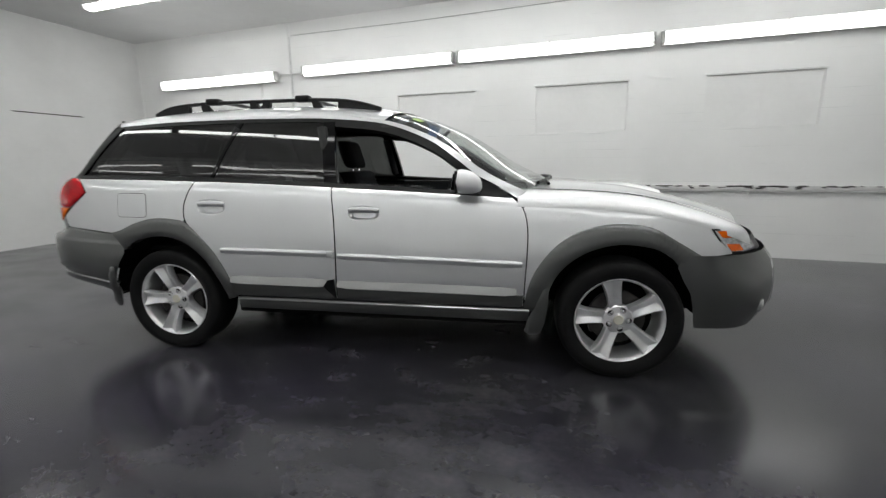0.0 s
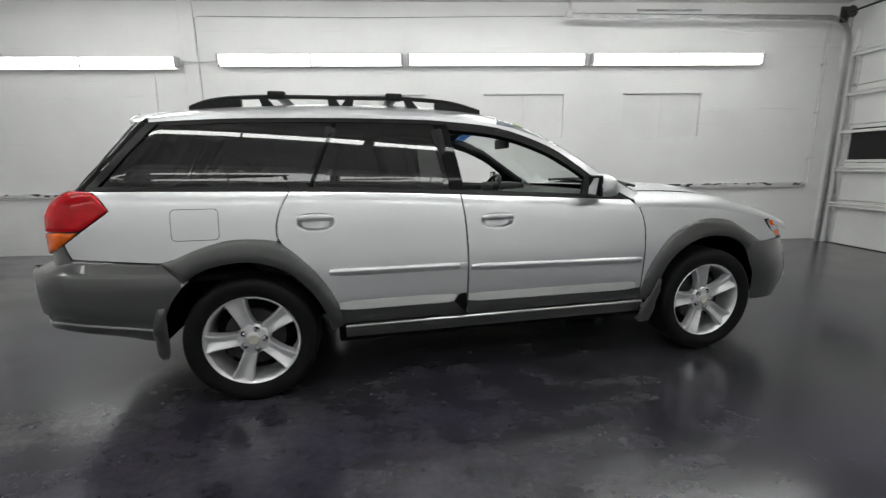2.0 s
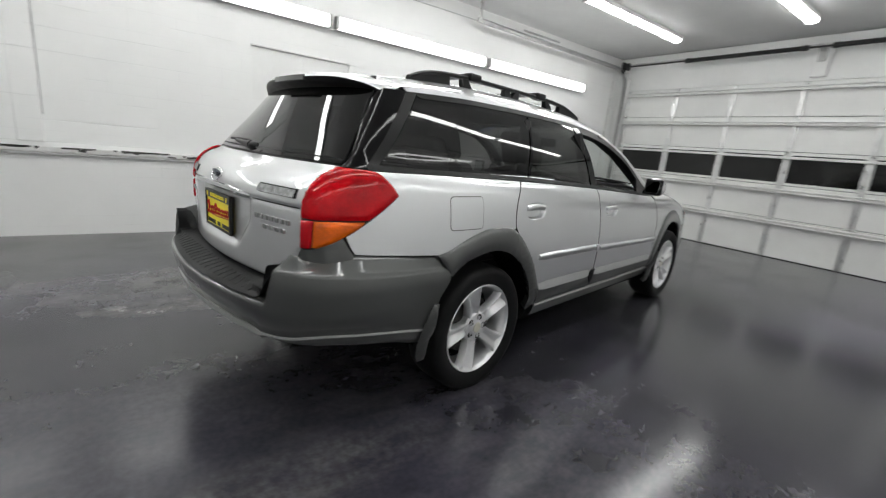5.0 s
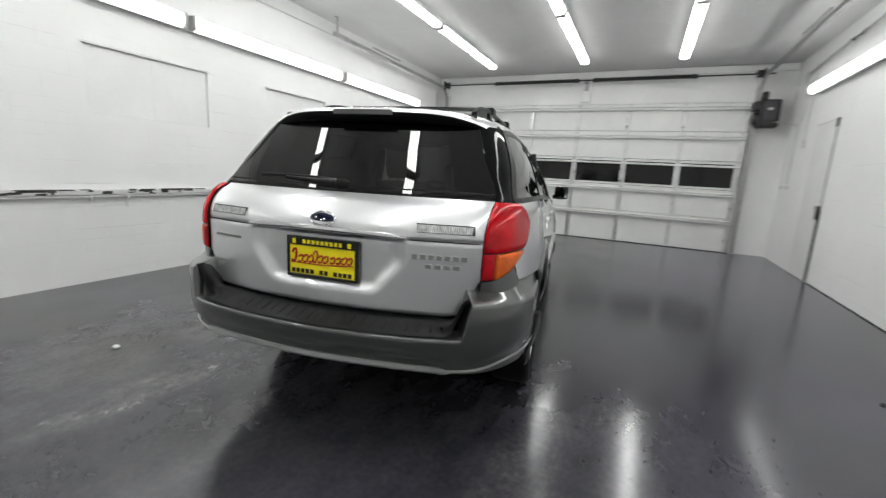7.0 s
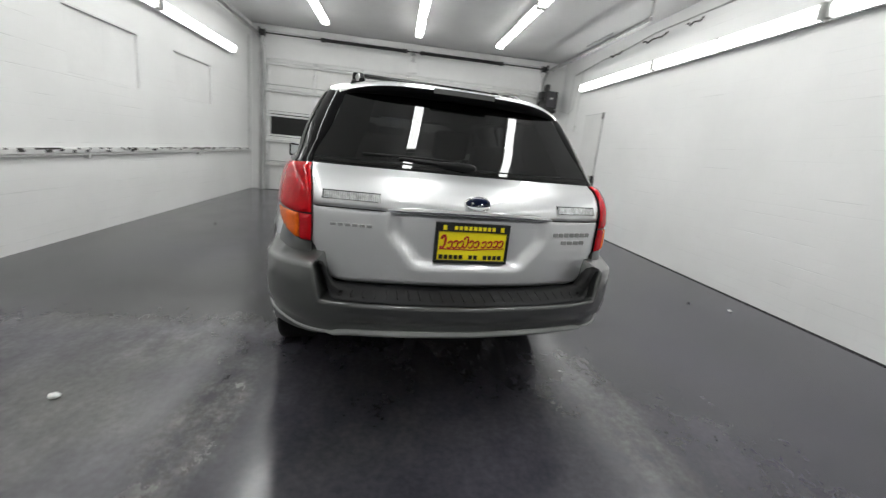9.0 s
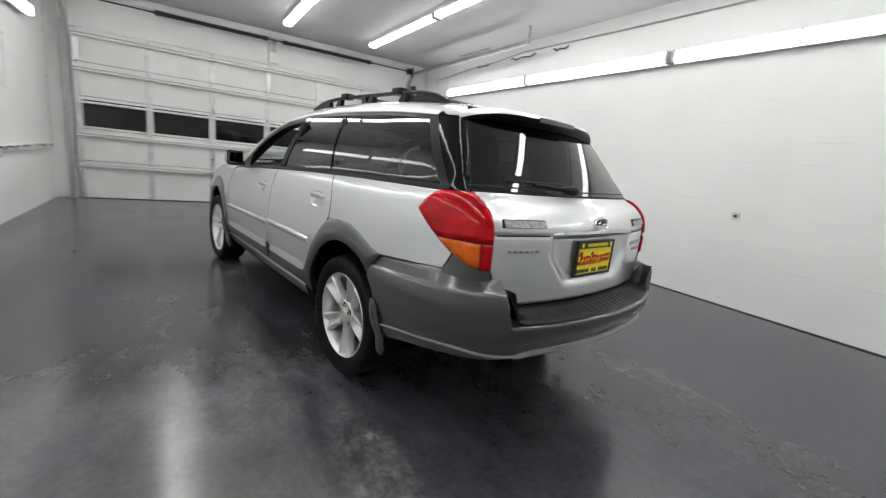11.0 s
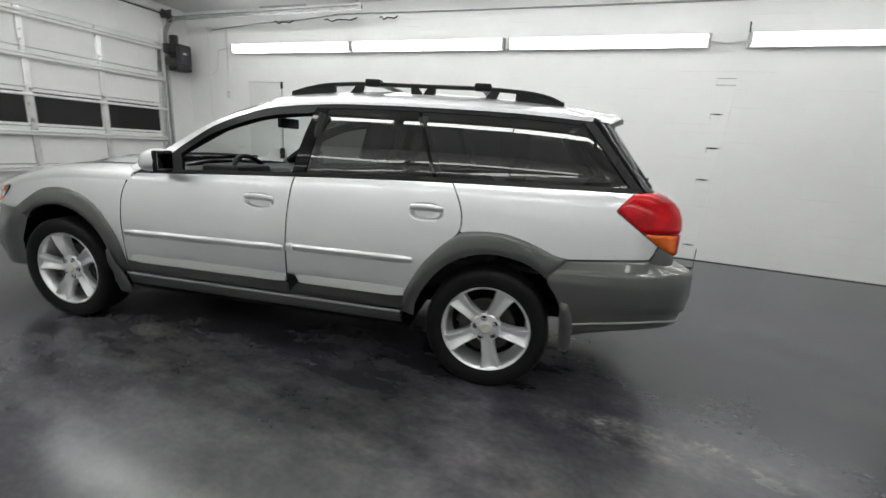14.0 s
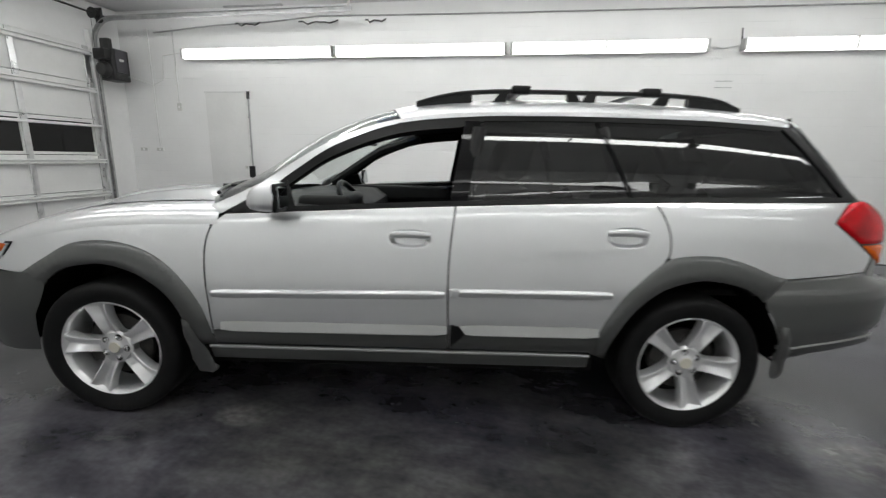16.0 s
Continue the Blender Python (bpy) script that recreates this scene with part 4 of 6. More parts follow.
def build_side(side):
    quarter = skin("quarter_panel", QUARTER, PAINT, car, side, "silver rear quarter panel", gap=0.003)
    skin("fuel_door_gap", rounded(-0.297, -0.088, 0.846, 0.992, 0.022), TRIM, quarter, side, off=0.0006, fold=0) if side < 0 else None
    skin("fuel_door", rounded(-0.294, -0.091, 0.849, 0.989, 0.020), PAINT, quarter, side, off=0.0016, fold=0.002) if side < 0 else None
    rear_door = skin("rear_door", REAR_DOOR, PAINT, car, side, "silver rear passenger door", gap=0.0035, dent=dent_of(0.255, 0.438, 0.868, 0.955))
    front_door = skin("front_door", FRONT_DOOR, PAINT, car, side, "silver front door with its window down", gap=0.0035, dent=dent_of(1.190, 1.378, 0.845, 0.922))
    handle(0.255, 0.438, 0.872, 0.955, rear_door, side)
    handle(1.190, 1.378, 0.845, 0.922, front_door, side)
    bar_on_side("side_moulding", 0.40, 1.100, lambda p: 0.661 - 0.008 * p, 0.038, 0.018, PAINT, rear_door, side, "silver side moulding")
    bar_on_side("side_moulding", 1.130, 2.155, lambda p: 0.664 - 0.020 * p, 0.038, 0.018, PAINT, front_door, side, "silver side moulding")
    part("moulding_cap", box_bm(1.066, 1.106, side * (half_width(1.08, 0.65) - 0.004), side * (half_width(1.08, 0.65) + 0.019), 0.632, 0.672, 0.006, 2), PAINT, rear_door, smooth=True)
    low = [(0.452, 0.384), (0.444, 0.440), (0.436, 0.470)]
    skin("lower_cladding", low + [(0.6, 0.468), (0.8, 0.466), (1.02, 0.464), (1.098, 0.462), (1.098, 0.384)], CLAD, rear_door, side, "grey lower cladding", off=0.010, fold=0.014)
    skin("lower_cladding", [(1.112, 0.384), (1.112, 0.460), (1.7, 0.458), (2.10, 0.454), (2.164, 0.452), (2.164, 0.384)], CLAD, front_door, side, "grey lower cladding", off=0.010, fold=0.014)
    bar_on_side("lower_moulding", 0.438, 1.060, lambda p: 0.485 - 0.003 * p, 0.052, 0.014, LEDGE, rear_door, side, "pale grey sloping ledge over the cladding", True)
    bar_on_side("lower_moulding", 1.114, 2.130, lambda p: 0.485 - 0.006 * p, 0.052, 0.014, LEDGE, front_door, side, "pale grey sloping ledge over the cladding", True)
    # black colour stands in for the shadow where the rear door's ledge ends
    skin("shadow_cap", [(1.056, 0.440), (1.034, 0.466), (1.062, 0.500), (1.100, 0.506), (1.100, 0.396), (1.078, 0.418)], TRIM, rear_door, side, "dark cap at the end of the ledge, black for the shadow there", off=0.0155, fold=0.01)
    fender = skin("front_fender", FENDER, PAINT, car, side, "silver front fender", gap=0.003)
    skin("wheel_arch_flare", FLARE_R + ARCH_R[::-1], CLAD, car, side, "grey rear wheel arch flare", off=0.001, fold=0.045, step=0.02, gap=-0.005, puff=(0.013, 0.05, 0))
    skin("wheel_arch_flare", FLARE_F + ARCH_F[::-1], CLAD, car, side, "grey front wheel arch flare", off=0.001, fold=0.045, step=0.02, gap=-0.005, puff=(0.013, 0.05, 0))
    # sill
    rows = []
    for i in range(31):
        x = 0.462 + (2.20 - 0.462) * i / 30
        rows.append((Vector((x, (half_width(x, 0.34) + 0.012) * side, 0.0)), Vector((0, side, 0)), Vector((0, 0, 1))))
    part("sill", sweep_bm(rows, [(-0.14, 0.27), (-0.055, 0.276), (-0.026, 0.290), (-0.008, 0.330), (-0.006, 0.355), (-0.10, 0.37)]), CLAD, car, "grey sill under the doors", True)
    rows = [(Vector((o.x, o.y, 0.0)), a, b) for o, a, b in rows]
    part("sill_trim", sweep_bm(rows, [(-0.006, 0.352), (0.004, 0.353), (0.006, 0.360), (0.0, 0.366), (-0.012, 0.366)]), CLADLITE, car, "light grey sill edge", True)
    # glass and its frames
    rdoor_glass = [(0.338, 1.078)] + [(0.466, 1.405)] + between(DLO_TOP, 0.49, 0.975) + [(0.985, 1.404), (1.045, 1.075), (1.05, 1.042)] + [(x, BELT(x) + 0.016) for x in (0.9, 0.7, 0.5)]
    skin("rear_door_window", inset_poly(rdoor_glass, 0.002), TINT, rear_door, side, "dark tinted window", off=-0.004, fold=0.0, step=0.03)
    q_glass = [(0.320, 1.076), (0.452, 1.402)] + between(DLO_TOP, -0.36, 0.44)[::-1] + [(-0.372, 1.388), (-0.600, 1.100)] + [(x, BELT(x) + 0.014) for x in (-0.5, -0.4, -0.2, 0.0, 0.2)]
    skin("quarter_window", inset_poly(q_glass, 0.004), TINT, quarter, side, "dark tinted fixed window", off=-0.004, fold=0.0, step=0.03)
    upper = [(x, z + 0.014) for x, z in DLO_TOP]
    lower = [(x, z - 0.010 - 0.024 * smoothstep(0.98, 1.06, x)) for x, z in DLO_TOP if -0.36 < x < 1.86]
    skin("window_frame_top", ribbon(upper, lower), TRIM, car, side, "black window surround", off=-0.001, fold=0.03)
    skin("belt_moulding", [(x, BELT(x) - 0.001) for x in np.linspace(-0.655, 2.09, 40)] + [(x, BELT(x) + 0.018) for x in np.linspace(2.05, -0.655, 40)], TRIM, car, side, "black belt moulding", off=0.003, fold=0.02)
    skin("b_pillar_trim", [(0.985, 1.395), (1.055, 1.395), (1.118, 1.035), (1.040, 1.035)], GLOSSBLACK, car, side, "glossy black pillar trim", off=0.0005, fold=0.03)
    skin("c_pillar_trim", [(0.450, 1.400), (0.467, 1.400), (0.338, 1.078), (0.318, 1.078)], GLOSSBLACK, car, side, off=0.0005, fold=0.02)
    skin("d_pillar_trim", [(-0.36, 1.390), (-0.405, 1.398), (corner_p(1.40), 1.40), (corner_p(1.32), 1.32), (corner_p(1.24), 1.24), (corner_p(1.16), 1.16), (corner_p(1.10), 1.10), (corner_p(1.084), 1.084), (-0.66, 1.084), (-0.595, 1.10)], GLOSSBLACK, car, side, "glossy black rear pillar", off=0.0, fold=0.02)
    skin("d_pillar_strip", [(-0.366, 1.390), (-0.410, 1.395), (-0.652, 1.098), (-0.598, 1.098)], PILLARGREY, car, side, "dark grey strip behind the quarter window", off=0.003, fold=0.02)
    skin("sail_panel", [(1.80, BELT(1.80) + 0.017), (1.835, 1.115), (1.865, 1.098), (2.085, 0.985), (2.085, BELT(2.085) + 0.012)], TRIM, front_door, side, "black mirror sail panel", off=0.002, fold=0.02)
    # silver strip from the roof down the front pillar
    up = [(x, ROOFEDGE(x)) for x in np.linspace(-0.42, 2.17, 50)]
    dn = [(x, z + 0.013) for x, z in DLO_TOP] + [(1.99, 1.045), (2.08, 0.992), (2.12, 0.968)]
    skin("roof_side_rail", ribbon(up, dn), PAINT, car, side, "silver roof side and front pillar", fold=0.004)
    # far window glass, wound down but for its edge
    if side < 0:
        skin("lowered_window", [(1.13, 1.035), (1.125, 1.058), (1.66, 1.036), (1.70, 1.005)], CLEARGLASS, front_door, side, "clear glass edge of the lowered window", off=-0.02, fold=0)
    # tail lamp
    lamp = skin("tail_lamp", LAMP, TRIM, car, side, "red and amber wrap-round tail lamp with a dark rim", off=0.001, fold=0.012, gap=0.0015)
    for nm, poly, mat, lb in (("red_lens", RED_UPPER, REDLENS, "red lens"), ("amber_lens", AMBERPOLY, AMBER, "amber lens"), ("red_lens", RED_INNER, REDLENS, "red lens")):
        skin(nm, inset_poly(poly, 0.0004), mat, lamp, side, lb, off=0.004, fold=0.010, step=0.0125, puff=(0.008, 0.013, 0))
    skin("bumper_neck", NECK, CLAD, car, side, "grey bumper corner under the tail lamp", off=0.002, fold=0.02)
    # fender top
    verts, norms, faces = [], [], []
    xs_ = np.linspace(2.125, 3.27, 38)
    for x in xs_:
        zt, zb = HOODLINE(x), shoulder(x)
        yo, yi = half_width(x, zb), 0.615 - 0.07 * smoothstep(2.4, 3.4, x)
        for k in range(9):
            a = math.pi / 2 * k / 8
            y, z = yi + (yo - yi) * math.cos(a) ** 0.8, zb + (zt - zb) * math.sin(a) ** 0.9
            verts.append((x, y * side, z))
    for i in range(len(xs_) - 1):
        for k in range(8):
            a = i * 9 + k
            f4 = [a, a + 9, a + 10, a + 1]
            faces.append(f4 if side < 0 else f4[::-1])
    put("fender_top", mesh_of("fender_top", verts, faces, PAINT, smooth=True), fender)
    # inner black shells close the gaps
    shell = [(x, 0.385) for x in np.linspace(0.50, 2.15, 12)] + [(2.20, 0.5), (2.225, 0.62), (2.225, 0.82), (2.19, 0.93), (2.12, 0.955)] + [(x, BELT(x) - 0.006) for x in np.linspace(2.05, 0.20, 24)] + [(0.13, 0.97), (0.12, 0.875), (0.16, 0.855), (0.24, 0.79), (0.36, 0.66), (0.46, 0.49)]
    skin("seam_backing", shell, TRIM, car, side, off=-0.034, fold=0.0)
    inner = [(x, 0.40) for x in np.linspace(0.47, 2.15, 12)] + [(2.14, 0.6), (2.14, 0.9)] + [(x, BELT(x) - 0.01) for x in np.linspace(2.05, 0.25, 20)] + [(0.22, 0.9), (0.24, 0.82), (0.38, 0.66)]
    skin("door_inner", inner, CABIN, car, side, "dark door lining", off=-0.052, fold=0.0)
    # mirror
    my = 0.872
    hb = bmesh.new()
    bmesh.ops.create_uvsphere(hb, u_segments=28, v_segments=18, radius=1.0)
    for v in hb.verts:
        x, y, z = v.co
        s = lambda t, e: math.copysign(abs(t) ** e, t)
        xx = s(x, 0.8) * (0.066 if x < 0 else 0.098)
        if xx < -0.030:
            xx = -0.030 + (xx + 0.030) * 0.12
        v.co = (1.845 + xx + (0.02 if z < 0 else 0.0) * abs(z), side * (my + s(y, 0.75) * 0.066), 1.055 + s(z, 0.7) * (0.064 if z > 0 else 0.060) - 0.02 * (x > 0) * abs(x) * (z > 0))
    housing = part("door_mirror", hb, PAINT, car, "silver door mirror housing", True)
    part("mirror_base", join_bm(box_bm(1.83, 1.93, side * 0.79, side * 0.875, 0.992, 1.03, 0.012, 2), box_bm(1.85, 1.89, side * 0.83, side * 0.90, 0.990, 1.006, 0.005, 1)), TRIM, housing, "black mirror foot", True)
    part("mirror_bezel", box_bm(1.807, 1.826, side * (my - 0.062), side * (my + 0.062), 0.996, 1.112, 0.0155, 3), TRIM, housing, "black mirror bezel", True)
    mg = box_bm(-0.002, 0.002, -0.050, 0.050, -0.044, 0.044, 0.0015, 1)
    bmesh.ops.transform(mg, matrix=Matrix.Translation((1.803, side * my, 1.055)) @ Matrix.Rotation(radians(0 if side > 0 else -8), 4, "Z") @ Matrix.Rotation(radians(2 if side > 0 else 8), 4, "Y"), verts=mg.verts)
    part("mirror_glass", mg, MIRROR, housing, "mirror glass")
    # headlamp
    def nose_at(p, z):
        s = p
        c = 3.50 - (z - 0.69) * 0.75
        a, b = (3.02, half_width(3.02, z)), (c + 0.06, 0.0)
        return Vector(((1 - s) ** 2 * a[0] + 2 * s * (1 - s) * c + s * s * b[0], (1 - s) ** 2 * a[1] + 2 * s * (1 - s) * 0.78 + s * s * b[1], z))
    lamp_line = [(0.17, 0.692), (0.085, 0.815), (0.26, 0.812), (0.42, 0.775), (0.44, 0.70), (0.3, 0.690)]
    head = skin("headlamp", lamp_line, TRIM, car, side, "headlamp with amber corner lenses and a black surround", off=0.002, fold=0.005, step=0.04, at=nose_at)
    skin("clear_lens", inset_poly(lamp_line, 0.009), CLEARLENS, head, side, "clear headlamp lens", off=0.006, fold=0.004, step=0.04, at=nose_at)
    skin("amber_corner", [(0.150, 0.768), (0.118, 0.803), (0.205, 0.802), (0.215, 0.768)], AMBER, head, side, "upper amber corner lens", off=0.008, fold=0.003, step=0.03, at=nose_at)
    skin("amber_corner", [(0.192, 0.702), (0.165, 0.738), (0.262, 0.735), (0.285, 0.702)], AMBER, head, side, "lower amber corner lens", off=0.008, fold=0.003, step=0.03, at=nose_at)
    skin("nose_panel", [(0.44, 0.69), (0.43, 0.765), (1.0, 0.76), (1.0, 0.69)], TRIM, car, side, "dark grille", off=0.0, fold=0, step=0.06, at=nose_at)
    # mud flaps
    for poly, off in (([(-0.382, 0.536), (-0.350, 0.540), (-0.352, 0.47), (-0.362, 0.38), (-0.368, 0.30), (-0.380, 0.272), (-0.412, 0.270), (-0.428, 0.30), (-0.424, 0.42), (-0.404, 0.49)], 0.026),
                      ([(2.292, 0.505), (2.268, 0.498), (2.225, 0.39), (2.188, 0.30), (2.178, 0.245), (2.205, 0.226), (2.262, 0.236), (2.284, 0.30), (2.296, 0.42)], 0.024)):
        skin("mud_flap", poly, CLAD, car, side, "grey mud flap", off=off, fold=0.025, step=0.02, puff=(0.012, 0.02, 0))


both(build_side)


def sheet(name, rows, material, parent, label="", flip=False):
    """A smooth sheet through rows of points."""
    n = len(rows[0])
    verts = [Vector(v) for r in rows for v in r]
    faces = []
    for i in range(len(rows) - 1):
        for k in range(n - 1):
            a = i * n + k
            q = [a, a + 1, a + n + 1, a + n]
            faces.append(q[::-1] if flip else q)
    return put(name, mesh_of(name, verts, faces, material, smooth=True), parent, label)


# roof: rows run across the car from side to side
CROWN = pch([-0.65, -0.5, -0.3, 0.15, 0.6, 1.0, 1.25, 1.45], [1.438, 1.462, 1.490, 1.522, 1.532, 1.522, 1.500, 1.458])


def roof_row(x):
    ze, ye = ROOFEDGE(x), half_width(x, ROOFEDGE(x))
    dx = -0.10 * smoothstep(0.2, -0.42, x) + 0.10 * smoothstep(0.6, 1.33, x)
    row = []
    for k in range(33):
        t = -1 + 2 * k / 32
        w = 1 - abs(t) ** 5.0
        row.append((x + dx * (1 - t * t), ye * t, ze + (CROWN(x + dx * 0.5) - ze) * w))
    return row


roof = sheet("roof", [roof_row(x) for x in np.linspace(-0.42, 1.352, 37)], PAINT, car, "silver roof panel")
sheet("headliner", [[(p[0], p[1] * 0.985, p[2] - 0.03) for p in roof_row(x)] for x in np.linspace(-0.38, 1.37, 14)], CABIN, car, "dark roof lining", True)

# rear spoiler at the roof's end
sp_rows = []
base = roof_row(-0.42)
for t, dz in ((0.0, 0.0), (0.35, 0.004), (0.75, 0.0), (0.95, -0.006), (1.0, -0.016), (0.96, -0.034), (0.6, -0.060), (0.1, -0.058)):
    row = []
    for k, p in enumerate(base):
        u = abs(-1 + 2 * k / 32)
        reach = 0.115 * (1 - 0.45 * u ** 4)
        thick = 1.0 - 0.55 * u ** 6
        row.append((p[0] - reach * t, p[1] * (1 - 0.02 * t), p[2] + dz * thick - (0.010 + 0.026 * u ** 5) * t))
    sp_rows.append(row)
spoiler = sheet("roof_spoiler", sp_rows[:5], PAINT, car, "silver roof spoiler with a black underside")
sheet("underside", sp_rows[4:], TRIM, spoiler, "black spoiler underside")
mid = sp_rows[4]
part("brake_light", sweep_bm([(Vector(mid[k]) + Vector((-0.004, 0, -0.004)), Vector((1, 0, 0)), Vector((0, 0, 1))) for k in range(12, 21)], [(-0.004, -0.011), (0.006, -0.011), (0.006, 0.011), (-0.004, 0.011)]), CLAD, spoiler, "narrow high-level brake light")

# windscreen
ws = []
for v in np.linspace(0, 1, 16):
    xe = 2.165 + (1.345 - 2.165) * v
    ze, ye = ROOFEDGE(xe) - 0.002, half_width(xe, ROOFEDGE(xe)) - 0.012
    bow, lift = 0.20 + (0.100 - 0.20) * v, 0.030 + (0.066 - 0.030) * v
    ws.append([(xe + bow * (1 - t * t), ye * t, ze + lift * (1 - abs(t) ** (3.8 + 1.2 * v))) for t in np.linspace(-1, 1, 25)])
sheet("windscreen", ws, CLEARGLASS, car, "clear curved windscreen")
sheet("shade_band", [[(p[0] - 0.004, p[1] * 0.97, p[2] - 0.005) for p in r] for r in ws[-3:]], SHADEBAND, car, "blue tinted shade band of the windscreen")
sheet("inspection_sticker", [[(p[0] + 0.002, p[1], p[2] + 0.003) for p in ws[i][2:4]] for i in (12, 13)], surface("green_sticker", (0.30, 0.46, 0.12), 0.4), car, "small green windscreen sticker")

# bonnet with its air scoop
hood = []
for x in np.linspace(2.20, 3.29, 28):
    yi = 0.613 - 0.07 * smoothstep(2.4, 3.4, x)
    row = []
    for t in np.linspace(-1, 1, 25):
        z = HOODLINE(x) + 0.004 + 0.034 * (1 - t * t) + 0.010 * math.exp(-((abs(t) - 0.55) / 0.16) ** 2)
        row.append((x + 0.12 * (1 - t * t) * smoothstep(2.9, 3.4, x) + 0.14 * (1 - t * t) * smoothstep(2.5, 2.2, x), yi * t, z))
    hood.append(row)
bonnet = sheet("bonnet", hood, PAINT, car, "silver bonnet with an air scoop", True)
sc = []
for x, w, h in ((2.62, 0.20, 0.0), (2.70, 0.23, 0.014), (2.82, 0.25, 0.028), (2.95, 0.25, 0.032), (3.00, 0.245, 0.030)):
    sc.append([(x, w * t, HOODLINE(x) + 0.036 + h * (1 - abs(t) ** 3) ** 0.8) for t in np.linspace(-1, 1, 15)])
sheet("air_scoop", sc, PAINT, bonnet, "silver bonnet scoop", True)
sheet("scoop_mouth", [sc[-1], [(p[0] - 0.02, p[1], HOODLINE(3.0) + 0.03) for p in sc[-1]]], TRIM, bonnet)
cowl = [[(x + 0.17 * (1 - t * t) + dx, 0.66 * t, 0.985 + 0.030 * (1 - t * t)) for t in np.linspace(-1, 1, 17)] for x, dx in ((2.10, 0), (2.27, 0))]
sheet("cowl_panel", cowl, TRIM, car, "black cowl under the windscreen", True)
for y0, y1 in ((-0.55, 0.02), (0.02, 0.56)):
    wp = tube_bm([(2.20 + 0.16 * (1 - (y / 0.66) ** 2) - 0.01, y, 1.030 + 0.028 * (1 - (y / 0.66) ** 2)) for y in np.linspace(y0, y1, 9)], 0.010, 8)
    part("windscreen_wiper", join_bm(wp, tube_bm([(2.30, y0 + 0.02, 1.030), (2.30, y0 + 0.24, 1.052), (2.335, y0 + 0.30, 1.056)], 0.009, 8)), TRIM, car, "black windscreen wiper")

# tailgate
def tail_x(y, z):
    u = min(1.0, abs(y) / YE(z))
    return XE(z) - (0.080 + 0.012 * smoothstep(1.08, 0.94, z)) * (1 - u * u)


def gate_edge(z):
    return min(YE(z) - 0.004, pch([0.620, 0.630, 0.650, 0.70, 0.77, 0.80], [0.44, 0.510, 0.560, 0.598, 0.626, 0.645])(z))


def pocket(y, z):
    half = 0.345 - 0.10 * smoothstep(0.86, 0.70, z)
    return smoothstep(half + 0.012, half - 0.055, abs(y)) * smoothstep(0.700, 0.745, z) * smoothstep(0.931, 0.921, z)


gate = []
for z in list(np.linspace(0.620, 0.92, 36)) + [0.926, 0.932, 0.938, 0.945] + list(np.linspace(0.955, 1.085, 12)):
    ye = gate_edge(z)
    crease = 0.008 * math.exp(-((z - 0.932) / 0.006) ** 2) * smoothstep(0.34, 0.37, 0.36)
    row = []
    for t in np.linspace(-1, 1, 81):
        y = ye * t
        x = tail_x(y, z) + 0.026 * pocket(y, z) + (crease if abs(y) > 0.36 else 0) + 0.03 * smoothstep(0.645, 0.620, z) + 0.006 * smoothstep(0.975, 1.0, abs(t))
        row.append((x, y, z))
    gate.append(row)
tailgate = sheet("tailgate", gate, PAINT, car, "silver tailgate with a recess for the plate", True)
XG = pch([1.0, 1.09, 1.25, 1.44, 1.5], [-0.792, -0.729, -0.613, -0.475, -0.432])
glass_rows = [[(XG(z) - 0.084 * (1 - t * t) - 0.004, (YE(z) - 0.003) * t, z) for t in np.linspace(-1, 1, 33)] for z in np.linspace(1.095, 1.43, 18)]
sheet("rear_window", glass_rows, REARTINT, tailgate, "dark tinted rear window", True)
for rr in (range(0, 2), range(16, 18)):
    sheet("window_seal", [[(p[0] - 0.002, p[1], p[2] + dz) for p in glass_rows[i]] for i, dz in zip(rr, (-0.014, 0.0) if rr[0] == 0 else (0.0, 0.02))], TRIM, tailgate)
frit = [[(p[0] + 0.006, p[1], p[2]) for p in r] for r in glass_rows]
for sl in (slice(0, 5), slice(28, 33)):
    sheet("glass_edge_band", [r[sl] for r in frit], CABIN, tailgate)
chrome = []
for y in np.linspace(-0.355, 0.355, 31):
    x = tail_x(y, 0.937) - 0.006
    chrome.append((Vector((x, y, 0.937 + 0.010 * (1 - (y / 0.36) ** 2))), Vector((-1, 0, 0)) * (0.35 + 0.65 * smoothstep(0.355, 0.28, abs(y))), Vector((0, 0, 1)) * (0.35 + 0.65 * smoothstep(0.355, 0.28, abs(y)))))
part("chrome_strip", sweep_bm(chrome, [(0.0, -0.012), (0.009, -0.010), (0.012, -0.002), (0.009, 0.009), (0.0, 0.011)]), CHROME, tailgate, "chrome strip over the plate", True)
